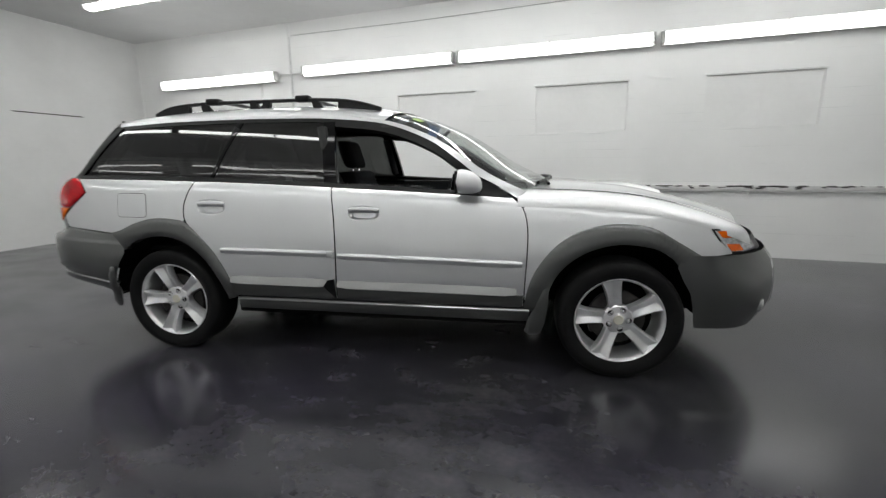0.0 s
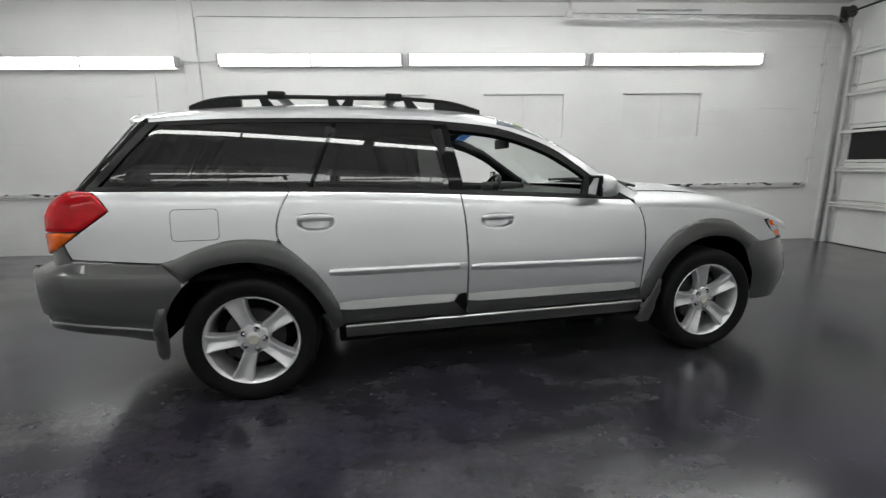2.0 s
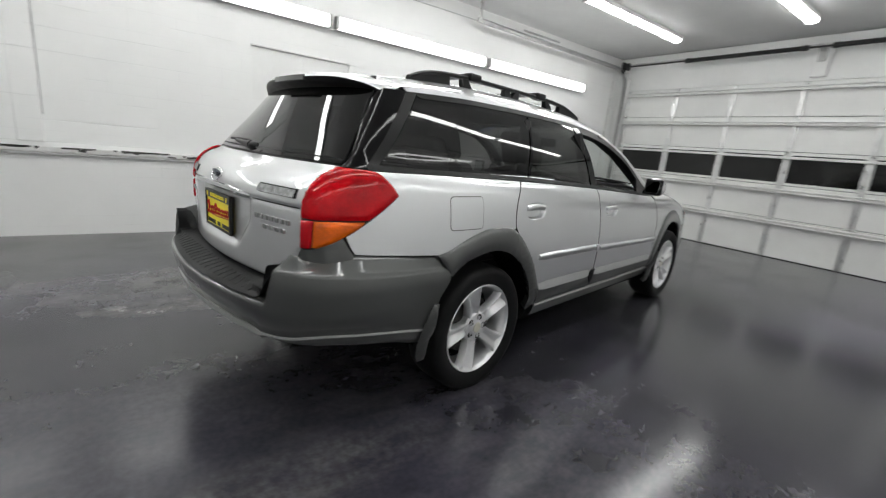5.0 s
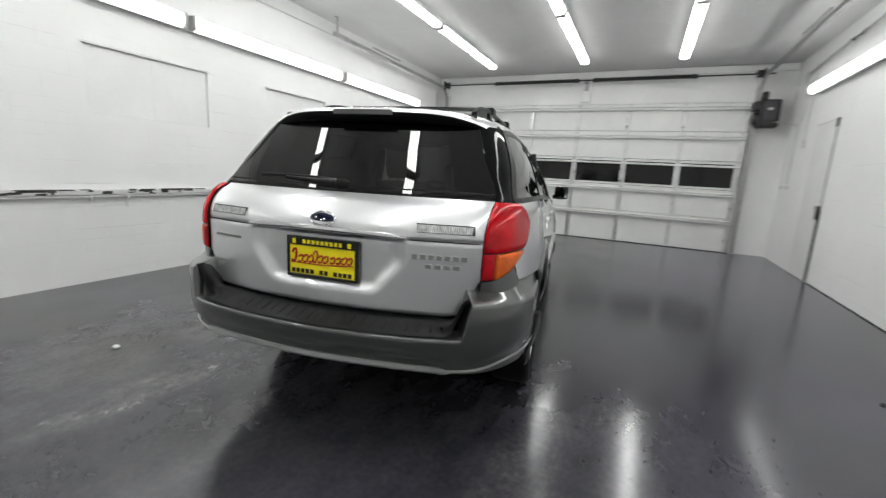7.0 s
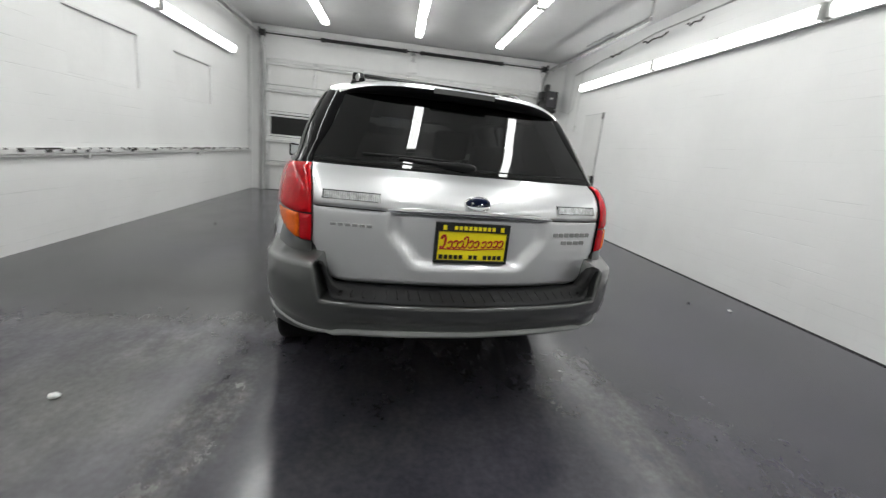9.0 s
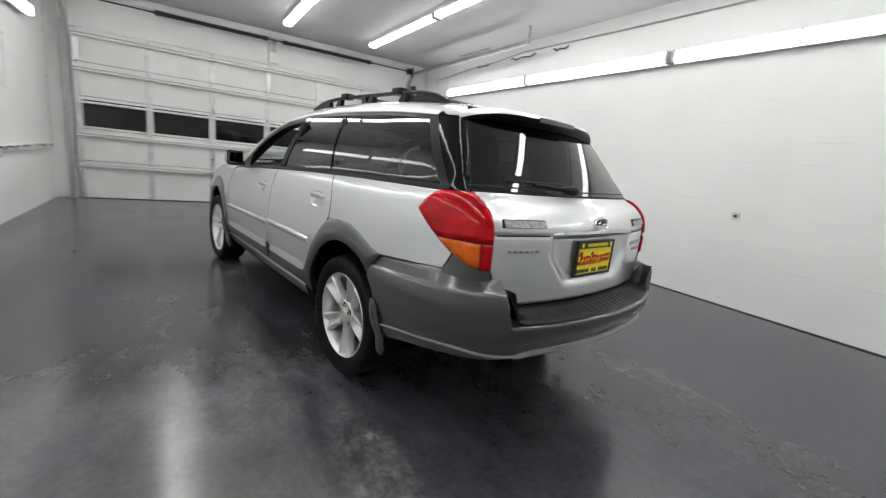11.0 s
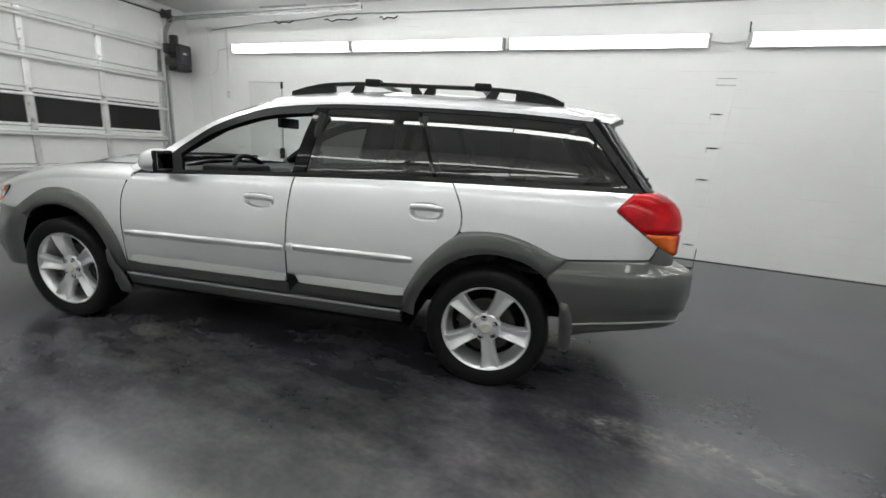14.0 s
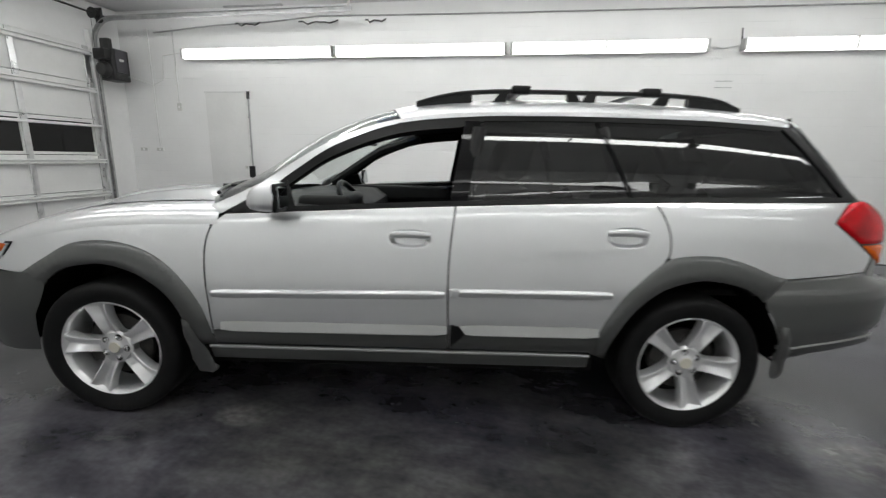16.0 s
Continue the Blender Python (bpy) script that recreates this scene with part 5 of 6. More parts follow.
for side in (-1, 1):
    part("panel_crease", sweep_bm([(Vector((tail_x(y, 0.931) - 0.0015, y * side, 0.931)), Vector((-1, 0, 0)), Vector((0, 0, 1))) for y in np.linspace(0.365, 0.630, 9)], [(0, -0.002), (0.002, -0.002), (0.002, 0.002), (0, 0.002)]), TRIM, tailgate)
    y0, y1 = (0.388, 0.600)
    z0, z1 = 0.964, 0.992
    bz = bmesh.new()
    for (ya, yb, za, zb, ox) in ((y0 - 0.003, y1 + 0.003, z0 - 0.003, z1 + 0.003, 0.004),):
        vs_ = [bz.verts.new((tail_x(y, z) - ox, y * side, z)) for y, z in ((ya, zb), (yb, zb), (yb + 0.004, za), (ya + 0.01, za))]
        b2 = [bz.verts.new(v.co + Vector((0.014, 0, 0))) for v in vs_]
        bz.faces.new(vs_)
        bz.faces.new(b2[::-1])
        for a in range(4):
            bz.faces.new((vs_[a], vs_[(a + 1) % 4], b2[(a + 1) % 4], b2[a]))
    bmesh.ops.recalc_face_normals(bz, faces=bz.faces[:])
    bezel = part("reversing_lamp", bz, TRIM, tailgate, "clear reversing lamp in a thin dark bezel")
    lens = bmesh.new()
    n_ribs = 26
    ribs = []
    for i in range(2 * n_ribs + 1):
        y = y0 + (y1 - y0) * i / (2 * n_ribs)
        ribs.append([lens.verts.new((tail_x(y, z) - (0.006 if i % 2 else 0.009), y * side, z)) for z in (z1, z0)])
    for (a0, a1), (b0, b1) in zip(ribs, ribs[1:]):
        lens.faces.new((a0, b0, b1, a1) if side < 0 else (a0, a1, b1, b0))
    part("clear_lens", lens, CLEARLENS, bezel, "ribbed clear lens")
# maker's badge as a plain oval, and lettering as bars
ob_ = bmesh.new()
bmesh.ops.create_uvsphere(ob_, u_segments=28, v_segments=12, radius=1.0, matrix=Matrix.Translation((tail_x(0, 0.985) - 0.004, -0.004, 0.985)) @ Matrix.Rotation(radians(-24), 4, "Y") @ Matrix.Diagonal((0.008, 0.054, 0.027, 1)))
badge = part("badge", ob_, BADGEBLUE, tailgate, "oval dark blue badge with a chrome rim", True)
ring = [(tail_x(0, 0.985) - 0.006 + 0.45 * 0.027 * math.sin(a), -0.004 + 0.054 * math.cos(a), 0.985 + 0.027 * math.sin(a)) for a in np.linspace(0, 2 * math.pi, 33)]
part("badge_rim", tube_bm(ring, 0.003, 8, False), CHROME, badge, smooth=True)
for y, z, r in ((0.022, 0.988, 0.007), (-0.006, 0.991, 0.004), (-0.018, 0.982, 0.004), (-0.028, 0.990, 0.004), (-0.004, 0.979, 0.0035)):
    sb = bmesh.new()
    bmesh.ops.create_uvsphere(sb, u_segments=8, v_segments=6, radius=r, matrix=Matrix.Translation((tail_x(0, z) - 0.012, y, z)))
    part("badge_mark", sb, CHROME, badge)


def bars(parent, y0, y1, z0, z1, count, material, tilt=0.0):
    """A row of short raised bars in place of lettering."""
    step_ = (y1 - y0) / count
    for i in range(count):
        ya, yb = y0 + step_ * (i + 0.12), y0 + step_ * (i + 0.86)
        x = tail_x((ya + yb) / 2, (z0 + z1) / 2) - 0.002
        part("letter_bar", box_bm(x - 0.003, x + 0.006, ya, yb, z0 + (z1 - z0) * 0.15, z0 + (z1 - z0) * 0.85, 0.001, 1), material, parent)


bars(tailgate, 0.41, 0.575, 0.858, 0.874, 6, CLADLITE)
bars(tailgate, -0.590, -0.375, 0.856, 0.882, 7, CLADLITE)
bars(tailgate, -0.565, -0.425, 0.822, 0.846, 4, CLADLITE)
# plate: a yellow dealer card in a black frame
px = tail_x(0, 0.82) + 0.026
plate = tagged(put("number_plate", mesh_of("number_plate", *(lambda b: ([v.co.copy() for v in b.verts], [[v.index for v in f.verts] for f in b.faces]))(box_bm(px - 0.012, px - 0.004, -0.153, 0.153, 0.744, 0.896, 0.002, 1)), YELLOW), car, "yellow card plate in a black frame with red script bars"))
for z0, z1, y0, y1 in ((0.868, 0.904, -0.161, 0.161), (0.736, 0.748, -0.161, 0.161), (0.748, 0.868, 0.149, 0.161), (0.748, 0.868, -0.161, -0.149)):
    part("plate_frame", box_bm(px - 0.018, px - 0.002, y0, y1, z0, z1, 0.002, 1), BLACKFRAME, plate, "black plate frame")
for i in range(9):
    y = 0.085 - i * 0.0205
    part("frame_bar", box_bm(px - 0.0190, px - 0.0178, y - 0.014, y, 0.876, 0.892), YELLOW, plate)
for y in (0.125, -0.125):
    part("frame_mark", box_bm(px - 0.0190, px - 0.0178, y - 0.008, y + 0.008, 0.874, 0.894), YELLOW, plate)
for i in range(13):
    y = 0.140 - i * 0.0215
    if i not in (5, 8):
        part("frame_bar", box_bm(px - 0.0135, px - 0.0115, y - 0.016, y, 0.752, 0.770), BLACKFRAME, plate)
for i, (y, h) in enumerate(((0.128, 0.055), (0.098, 0.030), (0.074, 0.032), (0.050, 0.030), (0.030, 0.048), (0.006, 0.030), (-0.018, 0.028), (-0.050, 0.026), (-0.076, 0.026), (-0.102, 0.028), (-0.126, 0.028))):
    z0 = 0.796 + 0.0012 * i
    loop = [(px - 0.0135, y + 0.010 * math.cos(a) - 0.004 * math.sin(a), z0 + h / 2 + h / 2 * math.sin(a)) for a in np.linspace(0.4, 5.6, 13)]
    part("script_stroke", tube_bm(loop, 0.0036 if i else 0.0050, 6), SCRIPT, plate, "red script stroke")
part("script_stroke", tube_bm([(px - 0.0135, 0.143, 0.794), (px - 0.0135, 0.0, 0.793), (px - 0.0135, -0.14, 0.803)], 0.0022, 6), SCRIPT, plate)
# rear wiper
rw = tagged(new("rear_wiper"))
rw.parent = car
for nm, pts, r in (("wiper_arm", [(0.02, 1.118), (0.12, 1.122), (0.30, 1.131)], [0.022, 0.014, 0.007]), ("wiper_blade", [(-0.03, 1.126), (0.10, 1.138), (0.25, 1.140), (0.45, 1.136)], 0.0065)):
    part(nm, tube_bm([(tail_x(y, z) - 0.020, y, z) for y, z in pts], r, 10), TRIM, rw, "black rear wiper", True)
wb = bmesh.new()
bmesh.ops.create_uvsphere(wb, u_segments=16, v_segments=10, radius=1.0, matrix=Matrix.Translation((tail_x(0, 1.115) - 0.012, 0.01, 1.116)) @ Matrix.Diagonal((0.024, 0.05, 0.022, 1)))
part("wiper_hub", wb, TRIM, rw, smooth=True)

# rear bumper
BZ = [((-0.320, 0.830), (-0.85, 0.838), (-1.06, 0.86), (-1.095, 0.0))]


def bumper_plan(u):
    p = BZ[0]
    c = ((1 - u) ** 3, 3 * u * (1 - u) ** 2, 3 * u * u * (1 - u), u ** 3)
    d = (3 * (1 - u) ** 2, 6 * u * (1 - u), 3 * u * u)
    x, y = (sum(c[i] * p[i][k] for i in range(4)) for k in (0, 1))
    tx, ty = (sum(d[i] * (p[i + 1][k] - p[i][k]) for i in range(3)) for k in (0, 1))
    n = Vector((ty, -tx)).normalized()
    return Vector((x, y)), (n if n.dot(Vector((x + 0.5, y))) > 0 else -n)


LIP = pch([0.0, 0.12, 0.30, 0.42, 0.50, 0.58, 0.66, 0.695, 0.72, 0.78, 1.0], [0.426, 0.446, 0.470, 0.477, 0.472, 0.461, 0.456, 0.457, 0.472, 0.478, 0.482])
LOWEDGE = pch([0.0, 0.08, 0.24, 0.42, 0.60, 0.72, 1.0], [0.345, 0.363, 0.402, 0.424, 0.426, 0.430, 0.436])
SHOULDER = pch([0.0, 0.2, 0.4, 0.6, 1.0], [0.688, 0.704, 0.716, 0.720, 0.720])
BTOP = pch([0.0, 0.2, 0.4, 0.6, 1.0], [0.756, 0.780, 0.796, 0.800, 0.800])
ARCH_EDGE = pch([0.34, 0.45, 0.545, 0.60, 0.65, 0.70, 0.76], [-0.400, -0.372, -0.337, -0.302, -0.264, -0.296, -0.350])
SHELF = pch([0.0, 0.15, 0.30, 0.40, 0.47, 0.60, 1.0], [0.012, 0.026, 0.040, 0.080, 0.14, 0.19, 0.20])


def bumper_us():
    """Stations along the bumper, close together where its step begins."""
    us = sorted(set([round(float(u), 4) for u in np.linspace(0, 1, 61)] + [round(float(u), 4) for u in np.linspace(0, 1, 401) if 0.57 < bumper_plan(u)[0].y < 0.66]))
    return us


def bumper_rows(side):
    cols = []
    for u in bumper_us():
        q, n = bumper_plan(u)
        dip = smoothstep(0.638, 0.600, q.y)
        zb, zl = LOWEDGE(u), LIP(u)
        zs, zt = SHOULDER(u) + (0.588 - SHOULDER(u)) * dip, BTOP(u) + (0.600 - BTOP(u)) * dip
        inn = SHELF(u) + (0.06 - SHELF(u)) * dip
        zm, zr = (zl + 0.555) / 2, 0.578 + (SHOULDER(u) - 0.578) * (1 - dip)
        tk = smoothstep(0.0, 0.4, u)
        col = []
        for z, ins in ((zb, 0.085), (zb + 0.006, 0.040), (zb + 0.020, 0.022), (zl - 0.012, 0.024 * tk + 0.004), (zl - 0.003, 0.020 * tk + 0.004), (zl + 0.006, 0.022 * tk + 0.004), (zl + 0.03, 0.018 * tk + 0.001), (zm, 0.008 * tk - 0.003), (0.555, -0.002), (0.566, -0.002 - 0.002 * dip), (0.566 + (zr - 0.566) * 0.45, -0.003 - 0.002 * dip), (zr - 0.018 + 0.016 * dip, -0.002 - 0.003 * dip), (zs - 0.006 + 0.004 * dip, 0.002 - 0.005 * dip), (zs, 0.010 - 0.009 * dip), (zs + (zt - zs) * 0.12, 0.010 + inn * 0.12), (zs + (zt - zs) * 0.55, 0.010 + inn * 0.60), (zt, 0.010 + inn), (zt - 0.03, 0.014 + inn)):
            fore = (ARCH_EDGE(z) - BZ[0][0][0]) * smoothstep(0.16, 0.0, u)
            col.append((q.x - n.x * ins + fore, (q.y - n.y * ins) * side, z))
        cols.append(col)
    return cols


bl, br_ = bumper_rows(1), bumper_rows(-1)
bumper = sheet("rear_bumper", bl + br_[::-1][1:], CLAD, car, "grey rear bumper with a black step pad", True)
rows = []
us_ = bumper_us()
for cols, us in ((bl, us_), (br_[::-1][1:], us_[::-1][1:])):
    for c, u in zip(cols, us):
        if rows and (Vector(c[4]) - rows[-1][0]).length < 0.014:
            continue
        wide = smoothstep(0.685, 0.72, u)
        on = Vector(c[4])
        rows.append((on - Vector((0, 0, 0.012 * wide)), Vector((on.x + 0.55, on.y, 0)).normalized() * (1 + 0.8 * wide), Vector((0, 0, 1)) * (1 + 1.5 * wide)))
part("bumper_lower_trim", sweep_bm(rows, [(-0.03, -0.007), (0.002, -0.006), (0.006, -0.002), (0.004, 0.004), (-0.03, 0.007)]), CLADLITE, bumper, "lighter lower bumper edge", True)
pad = []
for t in np.linspace(-1, 1, 65):
    y = 0.620 * t
    q = min((bumper_plan(u)[0] for u in np.linspace(0.4, 1, 160)), key=lambda v: abs(v.y - abs(y)))
    rise = 0.122 * smoothstep(0.89, 0.99, abs(t))
    pad.append([(q.x + 0.008 + 0.03 * smoothstep(0.88, 1, abs(t)), y, 0.594 + rise), (q.x + 0.045, y, 0.609 + rise), (-0.985, y * 0.99, 0.622 + rise * 0.9), (-0.90, y * 0.985, 0.630 + rise * 0.8)])
step_pad = sheet("step_pad", pad, PAD, bumper, "black textured bumper step")
for k in range(-12, 13):
    y = 0.044 * k
    q = min((bumper_plan(u)[0] for u in np.linspace(0.4, 1, 160)), key=lambda v: abs(v.y - abs(y)))
    line = [Vector((q.x + 0.030, y, 0.604)), Vector((q.x + 0.045, y, 0.610)), Vector((-0.985, y * 0.99, 0.623))]
    part("rib", sweep_bm([(p, Vector((0, 1, 0)), Vector((0, 0, 1))) for p in line], [(-0.005, -0.003), (0.005, -0.003), (0.002, 0.0012), (-0.002, 0.0012)]), PAD, step_pad)
part("rear_valance", box_bm(-0.98, -0.60, -0.60, 0.60, 0.45, 0.54, 0.03, 2), WELL, car)
# front bumper
NOSE_EDGE = pch([0.285, 0.36, 0.50, 0.62, 0.69], [3.055, 3.040, 3.000, 2.930, 2.960])


def nose_plan(s, z):
    dx = pch([0.24, 0.28, 0.43, 0.58, 0.69], [-0.12, -0.08, 0.03, 0.02, -0.06])(z)
    xa = NOSE_EDGE(z)
    a, c, b = (xa, half_width(xa, z) + 0.010), (3.58 + dx, 0.80), (3.66 + dx, 0.0)
    return [(1 - s) ** 2 * a[k] + 2 * s * (1 - s) * c[k] + s * s * b[k] for k in (0, 1)]


fbr = []
for side, us in ((-1, np.linspace(0, 1, 25)), (1, np.linspace(1, 0, 25)[1:])):
    for s in us:
        fbr.append([(*(lambda q: (q[0], q[1] * side))(nose_plan(s, z)), z) for z in (0.285, 0.30, 0.34, 0.40, 0.48, 0.56, 0.62, 0.66, 0.682)])
fbump = sheet("front_bumper", fbr, CLAD, car, "grey front bumper", True)
for side in (-1, 1):
    fg = bmesh.new()
    c = nose_plan(0.42, 0.40)
    bmesh.ops.create_uvsphere(fg, u_segments=18, v_segments=10, radius=1.0, matrix=Matrix.Translation((c[0] - 0.022, (c[1] - 0.012) * side, 0.40)) @ Matrix.Diagonal((0.030, 0.040, 0.042, 1)))
    part("fog_lamp", fg, CLEARLENS, fbump, "round fog lamp", True)

# roof rails and cross bars
def rail(side):
    rl = tagged(new("roof_rail"), "black raised roof rail")
    rl.parent = car
    y = 0.435
    roofz = lambda x: ROOFEDGE(x) + (CROWN(x) - ROOFEDGE(x)) * (1 - (y / half_width(x, ROOFEDGE(x))) ** 5.0)
    line = pch([-0.275, -0.18, -0.05, 0.2, 0.8, 1.05, 1.17, 1.29], [1.486, 1.522, 1.540, 1.550, 1.550, 1.538, 1.518, 1.484])
    rows_ = [(Vector((x, y * side, line(x))), Vector((0, 1, 0)), Vector((0, 0, 1))) for x in np.linspace(-0.275, 1.29, 44)]
    part("bar", sweep_bm(rows_, [(-0.015, -0.008), (-0.009, -0.011), (0.009, -0.011), (0.015, -0.008), (0.015, 0.004), (0.008, 0.010), (-0.008, 0.010), (-0.015, 0.004)]), TRIM, rl, "black rail bar", True)
    for a, b, lean in ((-0.275, -0.02, 0), (0.065, 0.105, 0.03), (0.42, 0.46, 0.02), (0.525, 0.565, -0.02), (0.84, 0.88, 0.03), (1.02, 1.29, 0)):
        fb_ = bmesh.new()
        n = 9
        top = [(a + (b - a) * i / n + 0, line(a + (b - a) * i / n)) for i in range(n + 1)]
        bot = [(x + lean * (1 if lean else 0), roofz(x) - 0.006) for x, _ in top]
        if lean:
            bot = [(a - 0.012 + lean, roofz(a) - 0.006)] * 1 + [(a + (b - a) * i / n + lean, roofz(a) - 0.006) for i in range(1, n)] + [(b + 0.012 + lean, roofz(b) - 0.006)]
        for yy in (-0.013, 0.013):
            vs_ = [fb_.verts.new((x, y * side + yy, z)) for x, z in top] + [fb_.verts.new((x, y * side + yy * 1.3, z)) for x, z in bot[::-1]]
            fb_.faces.new(vs_)
        fb_.verts.ensure_lookup_table()
        m_ = len(fb_.verts) // 2
        for i in range(m_):
            fb_.faces.new((fb_.verts[i], fb_.verts[(i + 1) % m_], fb_.verts[m_ + (i + 1) % m_], fb_.verts[m_ + i]))
        bmesh.ops.recalc_face_normals(fb_, faces=fb_.faces[:])
        part("foot", fb_, TRIM, rl)


both(rail)
for x in (0.16, 0.785):
    cb = tagged(new("roof_cross_bar"), "black cross bar clamped to the roof rails")
    cb.parent = car
    part("bar", sweep_bm([(Vector((x, y, 1.566 + 0.004 * (1 - (y / 0.43) ** 2))), Vector((1, 0, 0)), Vector((0, 0, 1))) for y in np.linspace(-0.43, 0.43, 9)], [(-0.034, -0.004), (-0.020, -0.010), (0.020, -0.010), (0.034, -0.002), (0.020, 0.008), (-0.020, 0.010)]), TRIM, cb, "black aerofoil bar", True)
    for side in (-1, 1):
        part("clamp", box_bm(x - 0.046, x + 0.046, side * 0.405, side * 0.462, 1.536, 1.576, 0.012, 3), TRIM, cb, "black end clamp", True)


# wheels
def lathe_bm(profile, segs=64):
    """A turned body round the y axis: profile of (radius, y)."""
    bm = bmesh.new()
    rings = [[bm.verts.new((r * math.cos(2 * math.pi * k / segs), y, r * math.sin(2 * math.pi * k / segs))) for k in range(segs)] for r, y in profile]
    for a, b in zip(rings, rings[1:]):
        for k in range(segs):
            bm.faces.new((a[k], a[(k + 1) % segs], b[(k + 1) % segs], b[k]))
    bmesh.ops.recalc_face_normals(bm, faces=bm.faces[:])
    return bm


CAPPALE = surface("pale_wheel_cap", (0.60, 0.58, 0.50), 0.4, vary=0.06)


def make_wheel():
    """The outer face looks along -y."""
    hub = lathe_bm([(0.205, 0.10), (0.208, 0.02), (0.214, -0.07), (0.222, -0.088), (0.229, -0.094), (0.232, -0.090), (0.228, -0.080), (0.222, -0.06), (0.214, 0.02), (0.212, 0.10), (0.205, 0.10)])
    w = part("wheel", hub, ALLOY, car, "five-spoke silver alloy wheel", True)
    tyre = [(0.222, -0.082), (0.236, -0.092), (0.262, -0.104), (0.290, -0.108), (0.308, -0.102), (0.318, -0.090), (0.3225, -0.078)]
    tyre += [(0.3238, -0.05), (0.3242, 0.0), (0.3238, 0.05)]
    tyre += [(0.3225, 0.078), (0.318, 0.090), (0.308, 0.102), (0.285, 0.108), (0.25, 0.10), (0.222, 0.09)]
    part("tyre", lathe_bm(tyre, 72), RUBBER, w, "black road tyre", True)
    part("brake_disc", lathe_bm([(0.05, -0.022), (0.148, -0.022), (0.150, -0.010), (0.148, 0.002), (0.05, 0.002)]), BRAKE, w)
    part("barrel_back", lathe_bm([(0.0, 0.03), (0.20, 0.04)]), WELL, w)
    part("brake_caliper", box_bm(-0.155, -0.085, -0.040, 0.01, -0.06, 0.06, 0.012, 2), BRAKE, w)
    part("centre_boss", lathe_bm([(0.0, -0.074), (0.030, -0.073), (0.034, -0.070), (0.040, -0.068), (0.071, -0.0665), (0.080, -0.058), (0.080, -0.02)], 40), ALLOY, w, smooth=True)
    part("centre_cap", lathe_bm([(0.0, -0.0775), (0.024, -0.0765), (0.0275, -0.073)], 32), CAPPALE, w, "pale centre cap", True)
    for s in range(5):
        th = radians(90 + 72 * s)
        sp = bmesh.new()
        # cross-sections of a wide spoke with a groove down its middle, from the boss to the rim
        secs = []
        for r, hw, yf, g in ((0.050, 0.036, -0.060, 0.002), (0.080, 0.034, -0.068, 0.010), (0.115, 0.035, -0.078, 0.020), (0.155, 0.039, -0.086, 0.026), (0.195, 0.046, -0.091, 0.026), (0.214, 0.053, -0.091, 0.020), (0.222, 0.055, -0.088, 0.010)):
            sec = [(-hw * 1.05, yf + 0.045), (-hw, yf + 0.008), (-hw * 0.93, yf + 0.001), (-hw * 0.80, yf), (-hw * 0.12, yf + g), (hw * 0.12, yf + g), (hw * 0.80, yf), (hw * 0.93, yf + 0.001), (hw, yf + 0.008), (hw * 1.05, yf + 0.045)]
            secs.append([sp.verts.new((r * math.cos(th) - t * math.sin(th), y, r * math.sin(th) + t * math.cos(th))) for t, y in sec])
        for a, b in zip(secs, secs[1:]):
            for k in range(9):
                sp.faces.new((a[k], a[k + 1], b[k + 1], b[k]))
        bmesh.ops.recalc_face_normals(sp, faces=sp.faces[:])
        if sum((f.normal.y for f in sp.faces)) > 0:
            for f in sp.faces:
                f.normal_flip()
        part("spoke", sp, ALLOY, w, smooth=True)
        tn = th + radians(36)
        part("lug_nut", lathe_bm([(0.0, -0.078), (0.0075, -0.077), (0.009, -0.073), (0.009, -0.060)], 12), CHROME, w, "chrome lug nut", True).location = (0.053 * math.cos(tn), 0, 0.053 * math.sin(tn))
        part("lug_recess", lathe_bm([(0.0165, -0.0672), (0.0150, -0.0690), (0.0135, -0.0672), (0.0090, -0.0670)], 14), TRIM, w).location = (0.053 * math.cos(tn), 0, 0.053 * math.sin(tn))
    return w


wheel = make_wheel()
WY = 0.715
wheel.matrix_basis = pose(0, -WY, 0.322, 0, -18, 0)
for x, y, rz, spin in ((2.67, -WY, 0, -13), (0, WY, 180, 24), (2.67, WY, 180, -13)):
    copy_thing(wheel, pose(x, y, 0.322, 0, 0, rz) @ pose(0, 0, 0, 0, spin, 0))

# wheel wells and floor pan
for xc in (0.0, 2.67):
    for side in (-1, 1):
        wl = bmesh.new()
        arc = [(xc + 0.415 * math.cos(a), 0.322 + 0.415 * math.sin(a)) for a in np.linspace(0.02, math.pi - 0.02, 25)]
        a_ = [wl.verts.new((x, side * min(0.80, half_width(x, z) - 0.012), z)) for x, z in arc]
        b_ = [wl.verts.new((v.co.x, side * 0.40, v.co.z)) for v in a_]
        for k in range(24):
            wl.faces.new((a_[k], a_[k + 1], b_[k + 1], b_[k]))
        wl.faces.new(b_)
        part("wheel_well", wl, WELL, car, "black wheel well liner", True)
part("floor_pan", join_bm(box_bm(0.42, 2.24, -0.76, 0.76, 0.25, 0.34, 0.02, 2), box_bm(-0.60, 3.35, -0.42, 0.42, 0.29, 0.38, 0.02, 2)), WELL, car, "dark underbody")
part("engine_bay_tray", box_bm(3.05, 3.38, -0.58, 0.58, 0.33, 0.38, 0.01, 1), WELL, car)
part("load_floor", box_bm(-0.86, 0.30, -0.62, 0.62, 0.60, 0.64, 0.01, 1), CABIN, car)

